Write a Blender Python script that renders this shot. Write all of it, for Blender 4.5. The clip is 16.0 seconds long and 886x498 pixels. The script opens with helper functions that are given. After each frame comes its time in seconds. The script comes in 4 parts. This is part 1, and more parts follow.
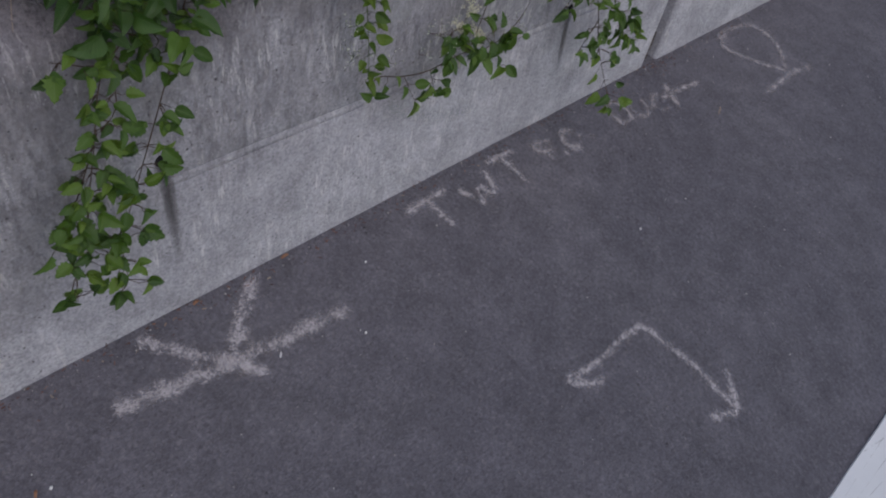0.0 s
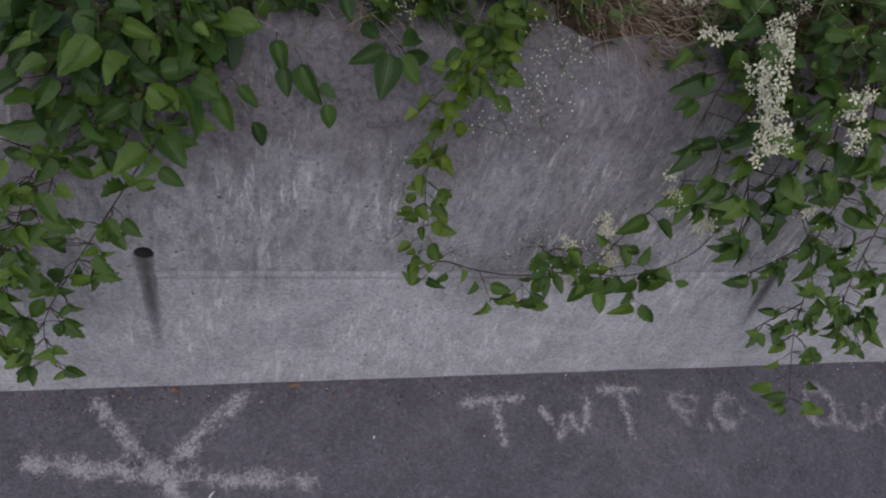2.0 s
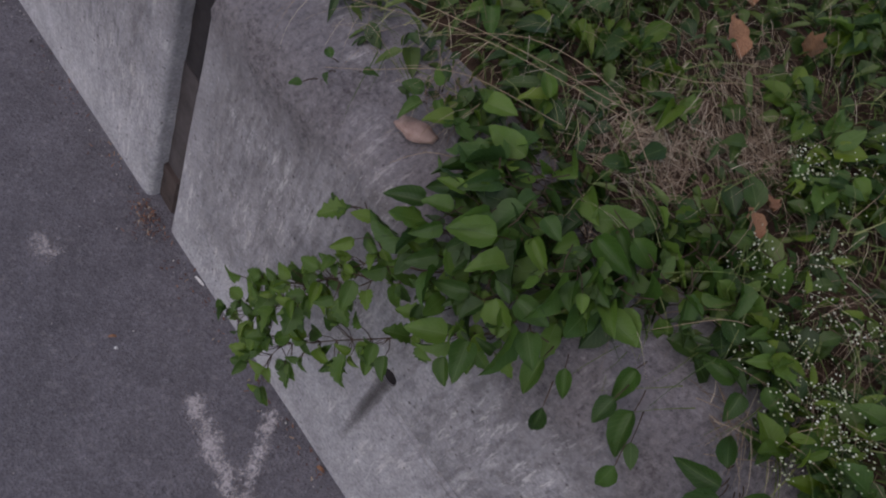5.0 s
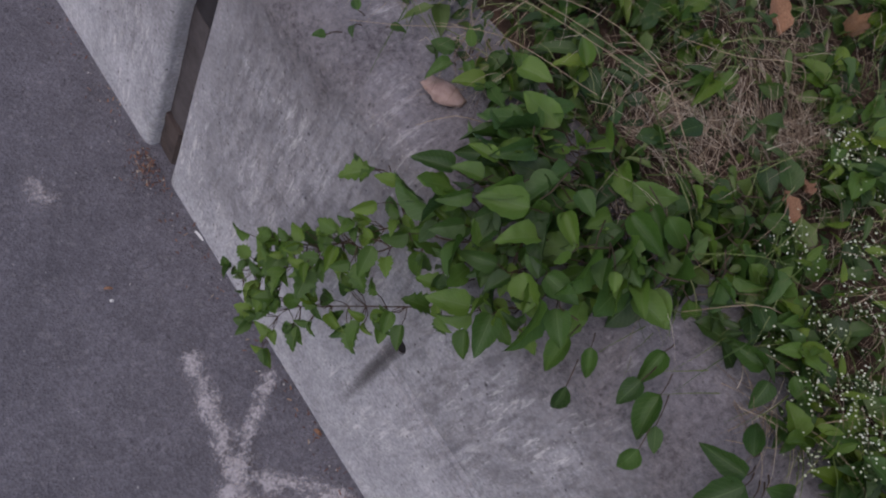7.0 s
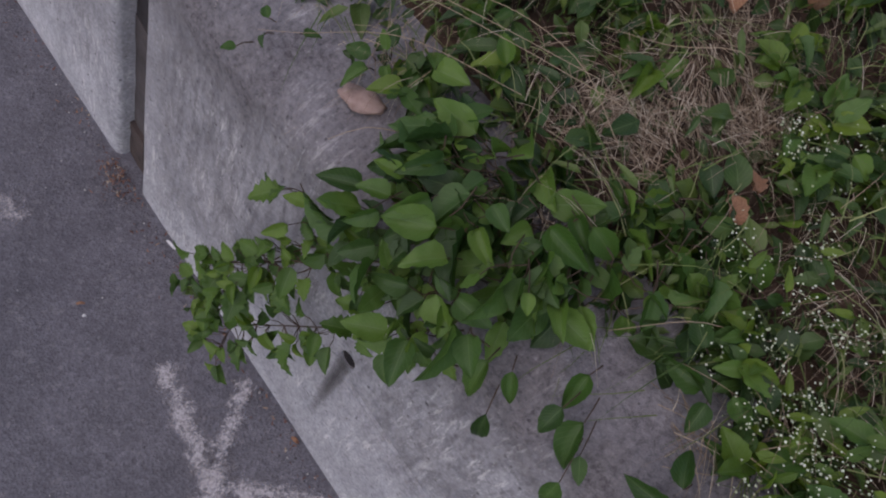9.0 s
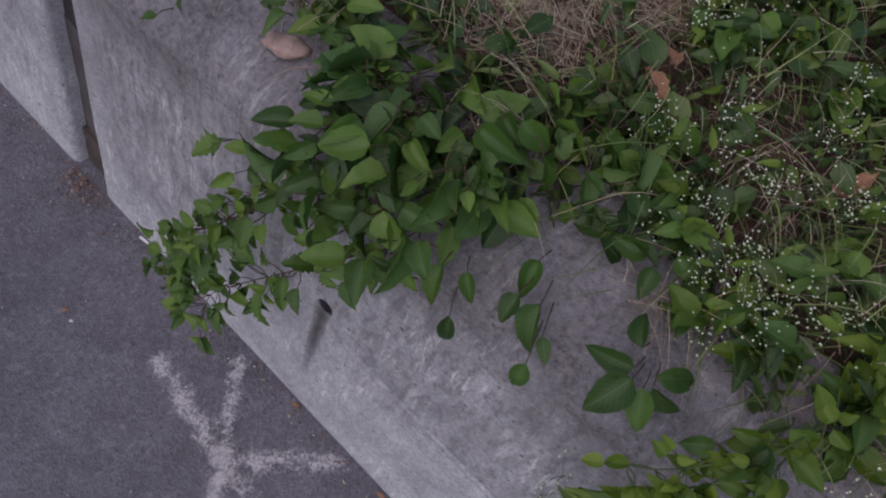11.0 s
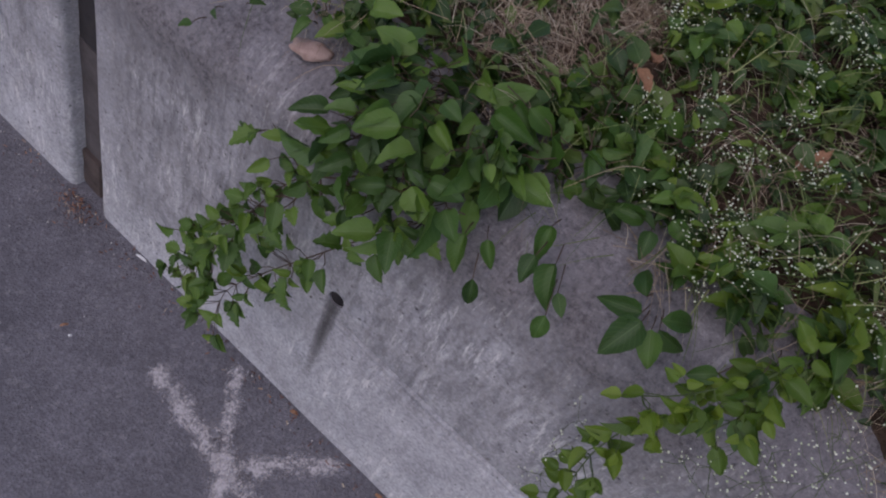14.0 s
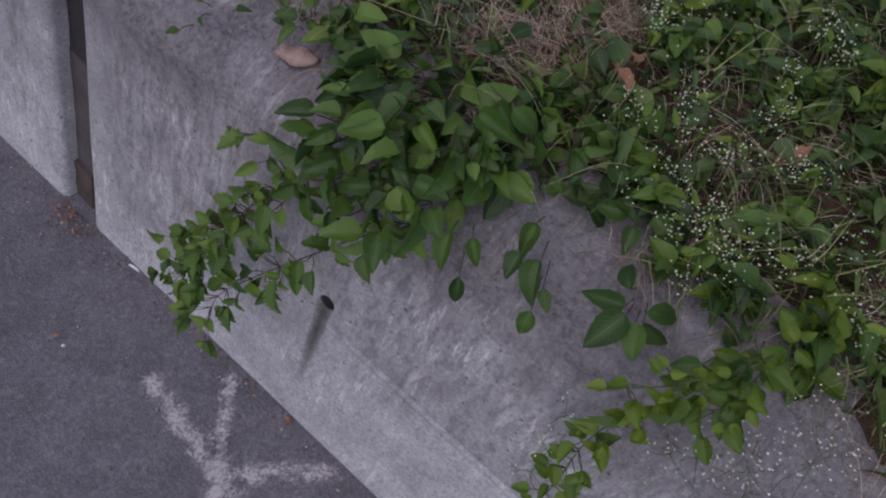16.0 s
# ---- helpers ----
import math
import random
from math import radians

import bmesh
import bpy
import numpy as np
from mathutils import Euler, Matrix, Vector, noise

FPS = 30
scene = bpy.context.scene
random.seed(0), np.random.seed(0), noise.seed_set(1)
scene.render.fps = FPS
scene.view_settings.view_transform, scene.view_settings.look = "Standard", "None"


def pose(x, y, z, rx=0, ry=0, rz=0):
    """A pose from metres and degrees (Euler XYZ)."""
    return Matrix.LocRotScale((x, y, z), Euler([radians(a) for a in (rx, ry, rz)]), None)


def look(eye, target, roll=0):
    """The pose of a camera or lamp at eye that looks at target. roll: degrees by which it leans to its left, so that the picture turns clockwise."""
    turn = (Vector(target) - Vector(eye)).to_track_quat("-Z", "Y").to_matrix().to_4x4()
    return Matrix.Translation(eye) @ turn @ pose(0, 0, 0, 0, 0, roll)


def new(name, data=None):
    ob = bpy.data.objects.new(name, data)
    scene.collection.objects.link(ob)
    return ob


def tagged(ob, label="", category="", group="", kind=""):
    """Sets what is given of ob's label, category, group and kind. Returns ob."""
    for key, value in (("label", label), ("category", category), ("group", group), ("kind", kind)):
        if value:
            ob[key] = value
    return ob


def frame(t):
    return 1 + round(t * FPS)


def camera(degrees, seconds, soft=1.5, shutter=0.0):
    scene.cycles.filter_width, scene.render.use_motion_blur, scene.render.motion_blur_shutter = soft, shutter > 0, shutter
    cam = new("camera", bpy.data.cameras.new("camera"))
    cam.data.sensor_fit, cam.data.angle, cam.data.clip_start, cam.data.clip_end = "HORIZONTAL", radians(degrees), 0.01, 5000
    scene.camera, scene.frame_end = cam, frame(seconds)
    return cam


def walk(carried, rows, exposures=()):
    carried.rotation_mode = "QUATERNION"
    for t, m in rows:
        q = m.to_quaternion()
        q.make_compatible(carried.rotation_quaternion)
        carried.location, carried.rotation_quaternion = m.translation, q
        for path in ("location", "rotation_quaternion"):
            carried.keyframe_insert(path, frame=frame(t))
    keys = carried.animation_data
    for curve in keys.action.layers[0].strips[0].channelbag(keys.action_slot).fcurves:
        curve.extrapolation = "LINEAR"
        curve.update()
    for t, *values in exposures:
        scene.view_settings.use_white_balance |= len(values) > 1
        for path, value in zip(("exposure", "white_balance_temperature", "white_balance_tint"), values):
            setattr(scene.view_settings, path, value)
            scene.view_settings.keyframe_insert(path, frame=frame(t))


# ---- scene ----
cam = camera(62, 16.0, soft=2.05)
PATH = [
    (0, (-0.4685, -0.7920, 1.5838), (0.5268, -0.2775, 0.1750), 25.49),
    (0.5, (-0.1447, -0.7543, 1.5737), (0.7026, -0.1552, 0.1030), 21.54),
    (1, (-0.0796, -0.6861, 1.5735), (0.6464, -0.0378, 0.0593), 27.04),
    (1.5, (0.0222, -0.6515, 1.5624), (0.6742, 0.0879, 0.0563), 25.76),
    (2, (0.1761, -0.5808, 1.5808), (0.6270, 0.2984, 0.0762), 23.79),
    (2.5, (0.1529, -0.5508, 1.5819), (0.6214, 0.3279, 0.0824), 27.70),
    (3, (0.2517, -0.4685, 1.5512), (0.5541, 0.4318, 0.0221), 24.74),
    (3.5, (0.3020, -0.3886, 1.5585), (0.4223, 0.5025, -0.0008), 24.10),
    (4, (0.1956, -0.3873, 1.5591), (0.3026, 0.5452, 0.0231), 32.63),
    (4.5, (0.2143, -0.2148, 1.5575), (-0.0302, 0.5665, -0.0456), 26.70),
    (5, (0.1552, -0.3113, 1.5647), (-0.2466, 0.5166, 0.0177), 30.12),
    (7.5, (0.1117, -0.3354, 1.5192), (-0.1807, 0.4848, -0.0562), 38.45),
    (8, (0.1341, -0.3386, 1.5463), (-0.1936, 0.5139, -0.0048), 35.06),
    (8.5, (0.1476, -0.3107, 1.5395), (-0.1905, 0.4987, -0.0323), 33.14),
    (9, (0.1466, -0.1619, 1.5393), (-0.1702, 0.5319, -0.0911), 31.47),
    (9.5, (0.1501, -0.0226, 1.5224), (-0.1656, 0.5447, -0.1565), 26.18),
    (10, (0.1859, -0.0438, 1.5289), (-0.1084, 0.5173, -0.1560), 23.10),
    (12.5, (0.2728, -0.3423, 1.5664), (-0.0121, 0.5219, 0.0133), 26.42),
    (13, (0.2711, -0.3407, 1.5655), (-0.0237, 0.5190, 0.0117), 25.92),
    (13.5, (0.2714, -0.3362, 1.5706), (-0.0213, 0.5208, 0.0150), 25.34),
    (14, (0.2713, -0.3499, 1.5695), (-0.0174, 0.5142, 0.0171), 25.94),
    (14.5, (0.2676, -0.3654, 1.5677), (-0.0107, 0.5074, 0.0182), 26.84),
    (15, (0.2778, -0.3728, 1.5710), (-0.0098, 0.5100, 0.0290), 26.43),
    (15.5, (0.2976, -0.3682, 1.5730), (-0.0046, 0.5217, 0.0378), 25.08),
    (16, (0.2954, -0.3569, 1.5738), (-0.0089, 0.5297, 0.0371), 24.54),
]
walk(cam, [(t, look(eye, target, roll)) for t, eye, target, roll in PATH],
     exposures=[(0.0, -0.46, 6430, 8), (1.5, -0.46, 6480, 8.5), (2.5, -0.48, 6640, 10), (4.0, -0.58, 6640, 10.5), (4.5, -0.62, 6640, 11), (5.0, -0.48, 6640, 12),
                (7.5, -0.19, 6500, 13), (9.0, -0.21, 6500, 13.2), (12.5, -0.25, 6360, 15.5), (16.0, -0.25, 6340, 15.5)])

# ---- world and light: a dim, even evening sky ----
world = bpy.data.worlds.new("evening_sky")
scene.world = world
world.use_nodes = True
wn = world.node_tree.nodes
sky = wn.new("ShaderNodeTexSky")
sky.sky_type = "NISHITA"
sky.sun_disc = False
sky.sun_elevation, sky.sun_rotation = radians(32), radians(160)
sky.dust_density, sky.air_density = 0.6, 1.0
wn["Background"].inputs["Strength"].default_value = 0.15
world.node_tree.links.new(sky.outputs["Color"], wn["Background"].inputs["Color"])
sun_data = bpy.data.lights.new("sun", "SUN")
sun_data.energy, sun_data.angle, sun_data.color = 1.9, radians(75), (1.0, 0.87, 0.85)
sun = new("sun", sun_data)
sun.matrix_world = look((-2.0, -3.6, 8), (0, 0, 0))

# ---- materials ----


class Mat:
    """A small helper to wire a procedural material."""

    def __init__(self, name, rough=0.8, spec=0.3):
        self.m = bpy.data.materials.new(name)
        self.m.use_nodes = True
        self.t = self.m.node_tree
        self.b = self.t.nodes["Principled BSDF"]
        self.b.inputs["Roughness"].default_value = rough
        self.b.inputs["Specular IOR Level"].default_value = spec
        self.co = self.node("ShaderNodeTexCoord").outputs["Object"]

    def node(self, kind, **values):
        n = self.t.nodes.new(kind)
        for k, v in values.items():
            n.inputs[k.replace("_", " ")].default_value = v
        return n

    def link(self, a, b):
        self.t.links.new(a, b)

    def scaled(self, v):
        n = self.node("ShaderNodeMapping")
        n.inputs["Scale"].default_value = v
        self.link(self.co, n.inputs["Vector"])
        return n.outputs["Vector"]

    def noise(self, scale, detail=4.0, rough=0.6, co=None):
        n = self.node("ShaderNodeTexNoise", Scale=scale, Detail=detail, Roughness=rough)
        self.link(co or self.co, n.inputs["Vector"])
        return n.outputs["Fac"]

    def cells(self, scale, what="Distance", co=None):
        n = self.node("ShaderNodeTexVoronoi", Scale=scale)
        self.link(co or self.co, n.inputs["Vector"])
        return n.outputs[what]

    def ramp(self, fac, *stops):
        n = self.node("ShaderNodeValToRGB")
        e = n.color_ramp.elements
        while len(e) < len(stops):
            e.new(0.5)
        for el, (p, c) in zip(e, stops):
            el.position = p
            el.color = (*c, 1) if isinstance(c, tuple) else (c, c, c, 1)
        self.link(fac, n.inputs["Fac"])
        return n.outputs["Color"]

    def mix(self, fac, a, b, mode="MIX"):
        n = self.node("ShaderNodeMix")
        n.data_type, n.blend_type = "RGBA", mode
        for k, v in ((0, fac), (6, a), (7, b)):
            sock = n.inputs[k]
            if isinstance(v, (int, float)):
                sock.default_value = v if k == 0 else (v, v, v, 1)
            elif isinstance(v, tuple):
                sock.default_value = (*v, 1)
            else:
                self.link(v, sock)
        return n.outputs[2]

    def math(self, op, a, b=0.0, clamp=False):
        n = self.node("ShaderNodeMath")
        n.operation, n.use_clamp = op, clamp
        for sock, v in zip(n.inputs, (a, b)):
            if isinstance(v, (int, float)):
                sock.default_value = v
            else:
                self.link(v, sock)
        return n.outputs[0]

    def bump(self, height, strength=0.5, distance=0.002):
        n = self.node("ShaderNodeBump", Strength=strength, Distance=distance)
        self.link(height, n.inputs["Height"])
        self.link(n.outputs["Normal"], self.b.inputs["Normal"])

    def colour(self, c):
        if isinstance(c, tuple):
            self.b.inputs["Base Color"].default_value = (*c, 1)
        else:
            self.link(c, self.b.inputs["Base Color"])
        return self


def make_asphalt():
    m = Mat("asphalt", 0.85, 0.35)
    big = m.noise(1.3, 5)
    mid = m.noise(9, 5, 0.7)
    fine = m.noise(95, 4, 0.8)
    stones = m.cells(170, "Color")
    base = m.ramp(big, (0.3, (0.112, 0.106, 0.124)), (0.7, (0.150, 0.142, 0.160)))
    base = m.mix(0.5, base, m.ramp(mid, (0.3, 0.28), (0.7, 0.74)), "OVERLAY")
    base = m.mix(0.42, base, m.ramp(fine, (0.3, 0.18), (0.5, 0.48), (0.7, 0.82)), "OVERLAY")
    base = m.mix(0.25, base, m.ramp(stones, (0.0, 0.2), (0.7, 0.5), (1.0, 0.9)), "OVERLAY")
    pale = m.ramp(m.noise(260, 2, 0.8), (0.66, 0.0), (0.76, 1.0))
    base = m.mix(m.math("MULTIPLY", pale, 0.5), base, (0.3, 0.28, 0.28))
    chip = m.cells(115, "Color")
    gone = m.ramp(chip, (0.13, 1.0), (0.18, 0.0))
    base = m.mix(m.math("MULTIPLY", gone, 0.24), base, (0.035, 0.033, 0.037))
    lit = m.ramp(chip, (0.80, 0.0), (0.88, 1.0))
    base = m.mix(m.math("MULTIPLY", lit, 0.22), base, (0.27, 0.25, 0.26))
    # old oil and tar blotches
    tar = m.ramp(m.noise(5.5, 5, 0.7), (0.62, 0.0), (0.74, 1.0))
    base = m.mix(m.math("MULTIPLY", tar, 0.3), base, (0.05, 0.048, 0.052))
    m.colour(base)
    m.bump(m.math("ADD", m.cells(170), m.math("MULTIPLY", fine, 1.4)), 0.55, 0.004)
    return m.m


def make_concrete(name):
    m = Mat(name, 0.9, 0.25)
    split = m.node("ShaderNodeSeparateXYZ")
    m.link(m.co, split.inputs[0])
    z = m.math("SUBTRACT", split.outputs["Z"], m.math("MULTIPLY", split.outputs["X"], 0.09))
    big = m.noise(2.2, 4, 0.55)
    mid = m.noise(9, 5, 0.6)
    fine = m.noise(140, 3, 0.7)
    drip = m.noise(1.0, 4, 0.6, m.scaled((22, 4, 1.6)))
    base = m.ramp(big, (0.3, (0.325, 0.314, 0.338)), (0.7, (0.405, 0.392, 0.418)))
    base = m.mix(0.42, base, m.ramp(mid, (0.28, 0.3), (0.72, 0.7)), "OVERLAY")
    base = m.mix(0.55, base, m.ramp(fine, (0.3, 0.22), (0.7, 0.78)), "OVERLAY")
    cloud = m.noise(1.0, 5, 0.7, m.scaled((30, 12, 15)))
    base = m.mix(0.32, base, m.ramp(cloud, (0.32, 0.3), (0.68, 0.72)), "OVERLAY")
    # weathered upper part above a wavering tide mark, lower towards the joint
    own = m.math("GREATER_THAN", split.outputs["X"], -0.66)
    left = m.math("MULTIPLY", m.math("MULTIPLY", own, m.math("MAXIMUM", m.math("SUBTRACT", 0.05, split.outputs["X"]), 0.0)), 0.32)
    edge = m.math("ADD", m.math("ADD", z, m.math("MINIMUM", left, 0.2)), m.math("MULTIPLY", m.math("SUBTRACT", m.noise(3.0, 3), 0.5), 0.22))
    grime = m.ramp(edge, (0.24, 0.0), (0.42, 0.6), (0.72, 1.0))
    streak = m.ramp(drip, (0.35, 0.5), (0.65, 1.0))
    grime = m.math("MULTIPLY", grime, streak)
    base = m.mix(m.math("MULTIPLY", grime, 0.66), base, (0.19, 0.175, 0.184))
    # rough skin: dark hollows and pale flecks, drawn out down the face
    rough = m.ramp(m.math("ADD", edge, m.math("MULTIPLY", m.math("SUBTRACT", m.noise(6.0, 4), 0.5), 0.5)), (0.22, 0.0), (0.48, 1.0))
    hollow = m.ramp(m.noise(1.0, 6, 0.72, m.scaled((62, 20, 22))), (0.50, 0.0), (0.64, 1.0))
    # the formed edge beside the joint stayed smooth
    arris = m.ramp(m.math("ABSOLUTE", m.math("ADD", split.outputs["X"], 0.66)), (0.06, 0.0), (0.15, 1.0))
    rough = m.math("MULTIPLY", rough, arris)
    hollow = m.math("MULTIPLY", hollow, rough)
    base = m.mix(m.math("MULTIPLY", hollow, 0.48), base, (0.125, 0.115, 0.125))
    fleck = m.ramp(m.noise(1.0, 5, 0.8, m.scaled((150, 45, 62))), (0.575, 0.0), (0.66, 1.0))
    fleck = m.math("MULTIPLY", fleck, m.math("MULTIPLY", rough, m.ramp(m.noise(7.0, 3), (0.42, 0.1), (0.6, 1.0))))
    base = m.mix(m.math("MULTIPLY", fleck, 0.6), base, (0.60, 0.57, 0.58))
    # dark mottled drips
    mott = m.ramp(m.noise(1.0, 5, 0.7, m.scaled((38, 8, 9))), (0.51, 0.0), (0.63, 1.0))
    mott = m.math("MULTIPLY", mott, m.ramp(m.noise(2.6, 3), (0.44, 0.0), (0.58, 1.0)))
    mott = m.math("MULTIPLY", mott, m.ramp(edge, (0.2, 0.0), (0.36, 1.0)))
    base = m.mix(m.math("MULTIPLY", mott, 0.6), base, (0.15, 0.14, 0.155))
    # lime bloom running down in broken streaks, and small pale specks
    bloom = m.ramp(m.noise(1.0, 5, 0.75, m.scaled((80, 16, 15))), (0.55, 0.0), (0.63, 1.0))
    bloom = m.math("MULTIPLY", bloom, m.ramp(m.noise(4.5, 3), (0.43, 0.0), (0.56, 1.0)))
    base = m.mix(m.math("MULTIPLY", bloom, 0.72), base, (0.64, 0.61, 0.61))
    foot = m.ramp(m.noise(1.0, 5, 0.75, m.scaled((70, 30, 160))), (0.53, 0.0), (0.64, 1.0))
    foot = m.math("MULTIPLY", foot, m.math("MULTIPLY", m.ramp(z, (0.04, 1.0), (0.24, 0.0)), m.ramp(m.noise(5.0, 3), (0.4, 0.0), (0.58, 1.0))))
    base = m.mix(m.math("MULTIPLY", foot, 0.6), base, (0.60, 0.62, 0.63))
    speck = m.ramp(m.cells(110), (0.13, 1.0), (0.22, 0.0))
    speck = m.math("MULTIPLY", speck, m.ramp(m.noise(9, 4, 0.7), (0.48, 0.0), (0.6, 1.0)))
    base = m.mix(m.math("MULTIPLY", speck, 0.55), base, (0.62, 0.6, 0.59))
    pits = m.ramp(m.cells(62), (0.09, 1.0), (0.15, 0.0))
    some = m.ramp(m.noise(17, 2), (0.47, 0.0), (0.53, 1.0))
    holes = m.math("MULTIPLY", m.ramp(m.cells(31), (0.075, 1.0), (0.105, 0.0)), m.ramp(m.noise(9, 2), (0.5, 0.0), (0.54, 1.0)))
    pits = m.math("MAXIMUM", m.math("MULTIPLY", pits, some), holes)
    base = m.mix(m.math("MULTIPLY", pits, 0.8), base, (0.07, 0.062, 0.066))
    # the worn shoulder and top, where the aggregate shows
    worn = m.ramp(m.math("ADD", z, m.math("MULTIPLY", m.math("SUBTRACT", m.noise(14, 4), 0.5), 0.22)), (0.57, 0.0), (0.71, 1.0))
    chips = m.ramp(m.noise(105, 5, 0.8), (0.34, (0.05, 0.044, 0.048)), (0.47, (0.135, 0.121, 0.13)), (0.62, (0.205, 0.187, 0.198)), (0.74, (0.40, 0.38, 0.39)))
    patchy = m.ramp(m.noise(7.0, 4), (0.36, 0.42), (0.62, 0.92))
    base = m.mix(m.math("MULTIPLY", worn, patchy), base, chips)
    m.colour(base)
    h = m.math("ADD", m.math("MULTIPLY", fine, 0.6), m.math("MULTIPLY", pits, -1.5))
    h = m.math("ADD", h, m.math("MULTIPLY", mid, 0.8))
    h = m.math("ADD", h, m.math("MULTIPLY", hollow, -1.3))
    h = m.math("ADD", h, m.math("MULTIPLY", worn, m.math("MULTIPLY", m.noise(75, 4, 0.75), 4.0)))
    m.bump(h, 0.5, 0.004)
    return m.m


def make_plain(name, dark, pale, scale=40, rough=0.8, bump=0.3, distance=0.002, spec=0.3):
    m = Mat(name, rough, spec)
    m.colour(m.ramp(m.noise(scale, 5, 0.65), (0.3, dark), (0.7, pale)))
    m.bump(m.noise(scale * 3, 4), bump, distance)
    return m.m


def make_leaf(name, dark, mid, pale, per_island=False):
    """Leaf green that differs from leaf to leaf, with a paler midrib and side veins, letting some light through."""
    m = Mat(name, 0.40, 0.48)
    if per_island:
        rnd = m.node("ShaderNodeNewGeometry").outputs["Random Per Island"]
    else:
        rnd = m.node("ShaderNodeObjectInfo").outputs["Random"]
    base = m.ramp(rnd, (0.0, dark), (0.55, mid), (1.0, pale))
    uv = m.node("ShaderNodeTexCoord").outputs["UV"]
    s = m.node("ShaderNodeSeparateXYZ")
    m.link(uv, s.inputs[0])
    across = m.math("ABSOLUTE", m.math("SUBTRACT", s.outputs["X"], 0.5))
    rib = m.ramp(across, (0.0, 1.0), (0.035, 0.0))
    slant = m.math("SUBTRACT", s.outputs["Y"], m.math("MULTIPLY", across, 0.7))
    vein = m.ramp(m.math("PINGPONG", slant, 0.06), (0.0, 1.0), (0.012, 0.0))
    lines = m.math("MAXIMUM", rib, m.math("MULTIPLY", vein, 0.45))
    base = m.mix(m.math("MULTIPLY", lines, 0.45), base, (0.16, 0.24, 0.09))
    blotch = m.noise(55, 3)
    base = m.mix(0.35, base, m.ramp(blotch, (0.3, 0.35), (0.7, 0.65)), "OVERLAY")
    m.colour(base)
    m.bump(m.math("ADD", m.math("MULTIPLY", lines, -1.0), blotch), 0.35, 0.002)
    tr = m.node("ShaderNodeBsdfTranslucent")
    m.link(base, tr.inputs["Color"])
    mx = m.node("ShaderNodeMixShader")
    mx.inputs[0].default_value = 0.28
    m.link(m.b.outputs[0], mx.inputs[1])
    m.link(tr.outputs[0], mx.inputs[2])
    m.link(mx.outputs[0], m.t.nodes["Material Output"].inputs[0])
    return m.m


def make_blades(name, *stops):
    m = Mat(name, 0.7, 0.25)
    rnd = m.node("ShaderNodeNewGeometry").outputs["Random Per Island"]
    m.colour(m.ramp(rnd, *stops))
    return m.m


def make_spray(name, colour, cover=0.62, grainy=1.0):
    """Worn spray paint: dense along the middle of the stroke, broken by the grain underneath."""
    m = Mat(name, 0.85, 0.2)
    uv = m.node("ShaderNodeTexCoord").outputs["UV"]
    s = m.node("ShaderNodeSeparateXYZ")
    m.link(uv, s.inputs[0])
    across = m.math("ABSOLUTE", m.math("SUBTRACT", m.math("MULTIPLY", s.outputs["Y"], 2.0), 1.0))
    body = m.math("SUBTRACT", 1.0, m.math("POWER", across, 1.3))
    body = m.math("MULTIPLY", body, m.math("MINIMUM", s.outputs["X"], 1.0))
    grain = m.math("ADD", m.math("MULTIPLY", m.math("SUBTRACT", m.noise(120, 4, 0.85), 0.5), 2.6), m.math("MULTIPLY", m.math("SUBTRACT", m.noise(18, 4, 0.7), 0.5), 1.6))
    cov = m.math("ADD", m.math("SUBTRACT", m.math("MULTIPLY", body, 0.9), 0.55), m.math("MULTIPLY", grain, 1.0 * grainy))
    if grainy < 0.5:
        cov = m.math("ADD", m.math("MULTIPLY", body, 0.7), m.math("MULTIPLY", grain, 0.5 * grainy))
    cov = m.ramp(cov, (0.0, 0.0), (0.25, cover * 0.5), (0.7, cover))
    m.colour(m.mix(m.noise(60, 3), colour, tuple(0.72 * c for c in colour)))
    clear = m.node("ShaderNodeBsdfTransparent")
    mx = m.node("ShaderNodeMixShader")
    m.link(cov, mx.inputs[0])
    m.link(clear.outputs[0], mx.inputs[1])
    m.link(m.b.outputs[0], mx.inputs[2])
    m.link(mx.outputs[0], m.t.nodes["Material Output"].inputs[0])
    return m.m


ASPHALT = make_asphalt()
CONCRETE = make_concrete("concrete")
SOIL = make_plain("soil", (0.035, 0.023, 0.016), (0.10, 0.062, 0.042), 30, 0.95, 0.8, 0.01)
JOINT = make_plain("joint_filler", (0.042, 0.031, 0.029), (0.088, 0.066, 0.06), 25, 0.9, 0.5, 0.003)
JOINT_BOARD = make_plain("joint_board", (0.05, 0.042, 0.043), (0.10, 0.086, 0.088), 18, 0.9, 0.5, 0.003)
BLACK = make_plain("dark_filler", (0.018, 0.016, 0.018), (0.035, 0.03, 0.032), 30, 0.8, 0.4)
# the wide dark-to-pale range also paints in the contrast of lit and shaded leaves
LEAF_DARK = make_leaf("leaf_dark", (0.024, 0.056, 0.012), (0.060, 0.128, 0.020), (0.125, 0.215, 0.032))
LEAF_MID = make_leaf("leaf_mid", (0.036, 0.082, 0.011), (0.076, 0.148, 0.017), (0.130, 0.212, 0.024))
LEAF_FRESH = make_leaf("leaf_fresh", (0.060, 0.115, 0.010), (0.100, 0.168, 0.013), (0.160, 0.232, 0.022))
LEAF_COVER = make_leaf("leaf_cover", (0.022, 0.048, 0.011), (0.052, 0.096, 0.018), (0.120, 0.170, 0.036), True)
GRASS = make_blades("grass", (0.0, (0.05, 0.085, 0.02)), (0.55, (0.12, 0.16, 0.045)), (1.0, (0.28, 0.29, 0.13)))
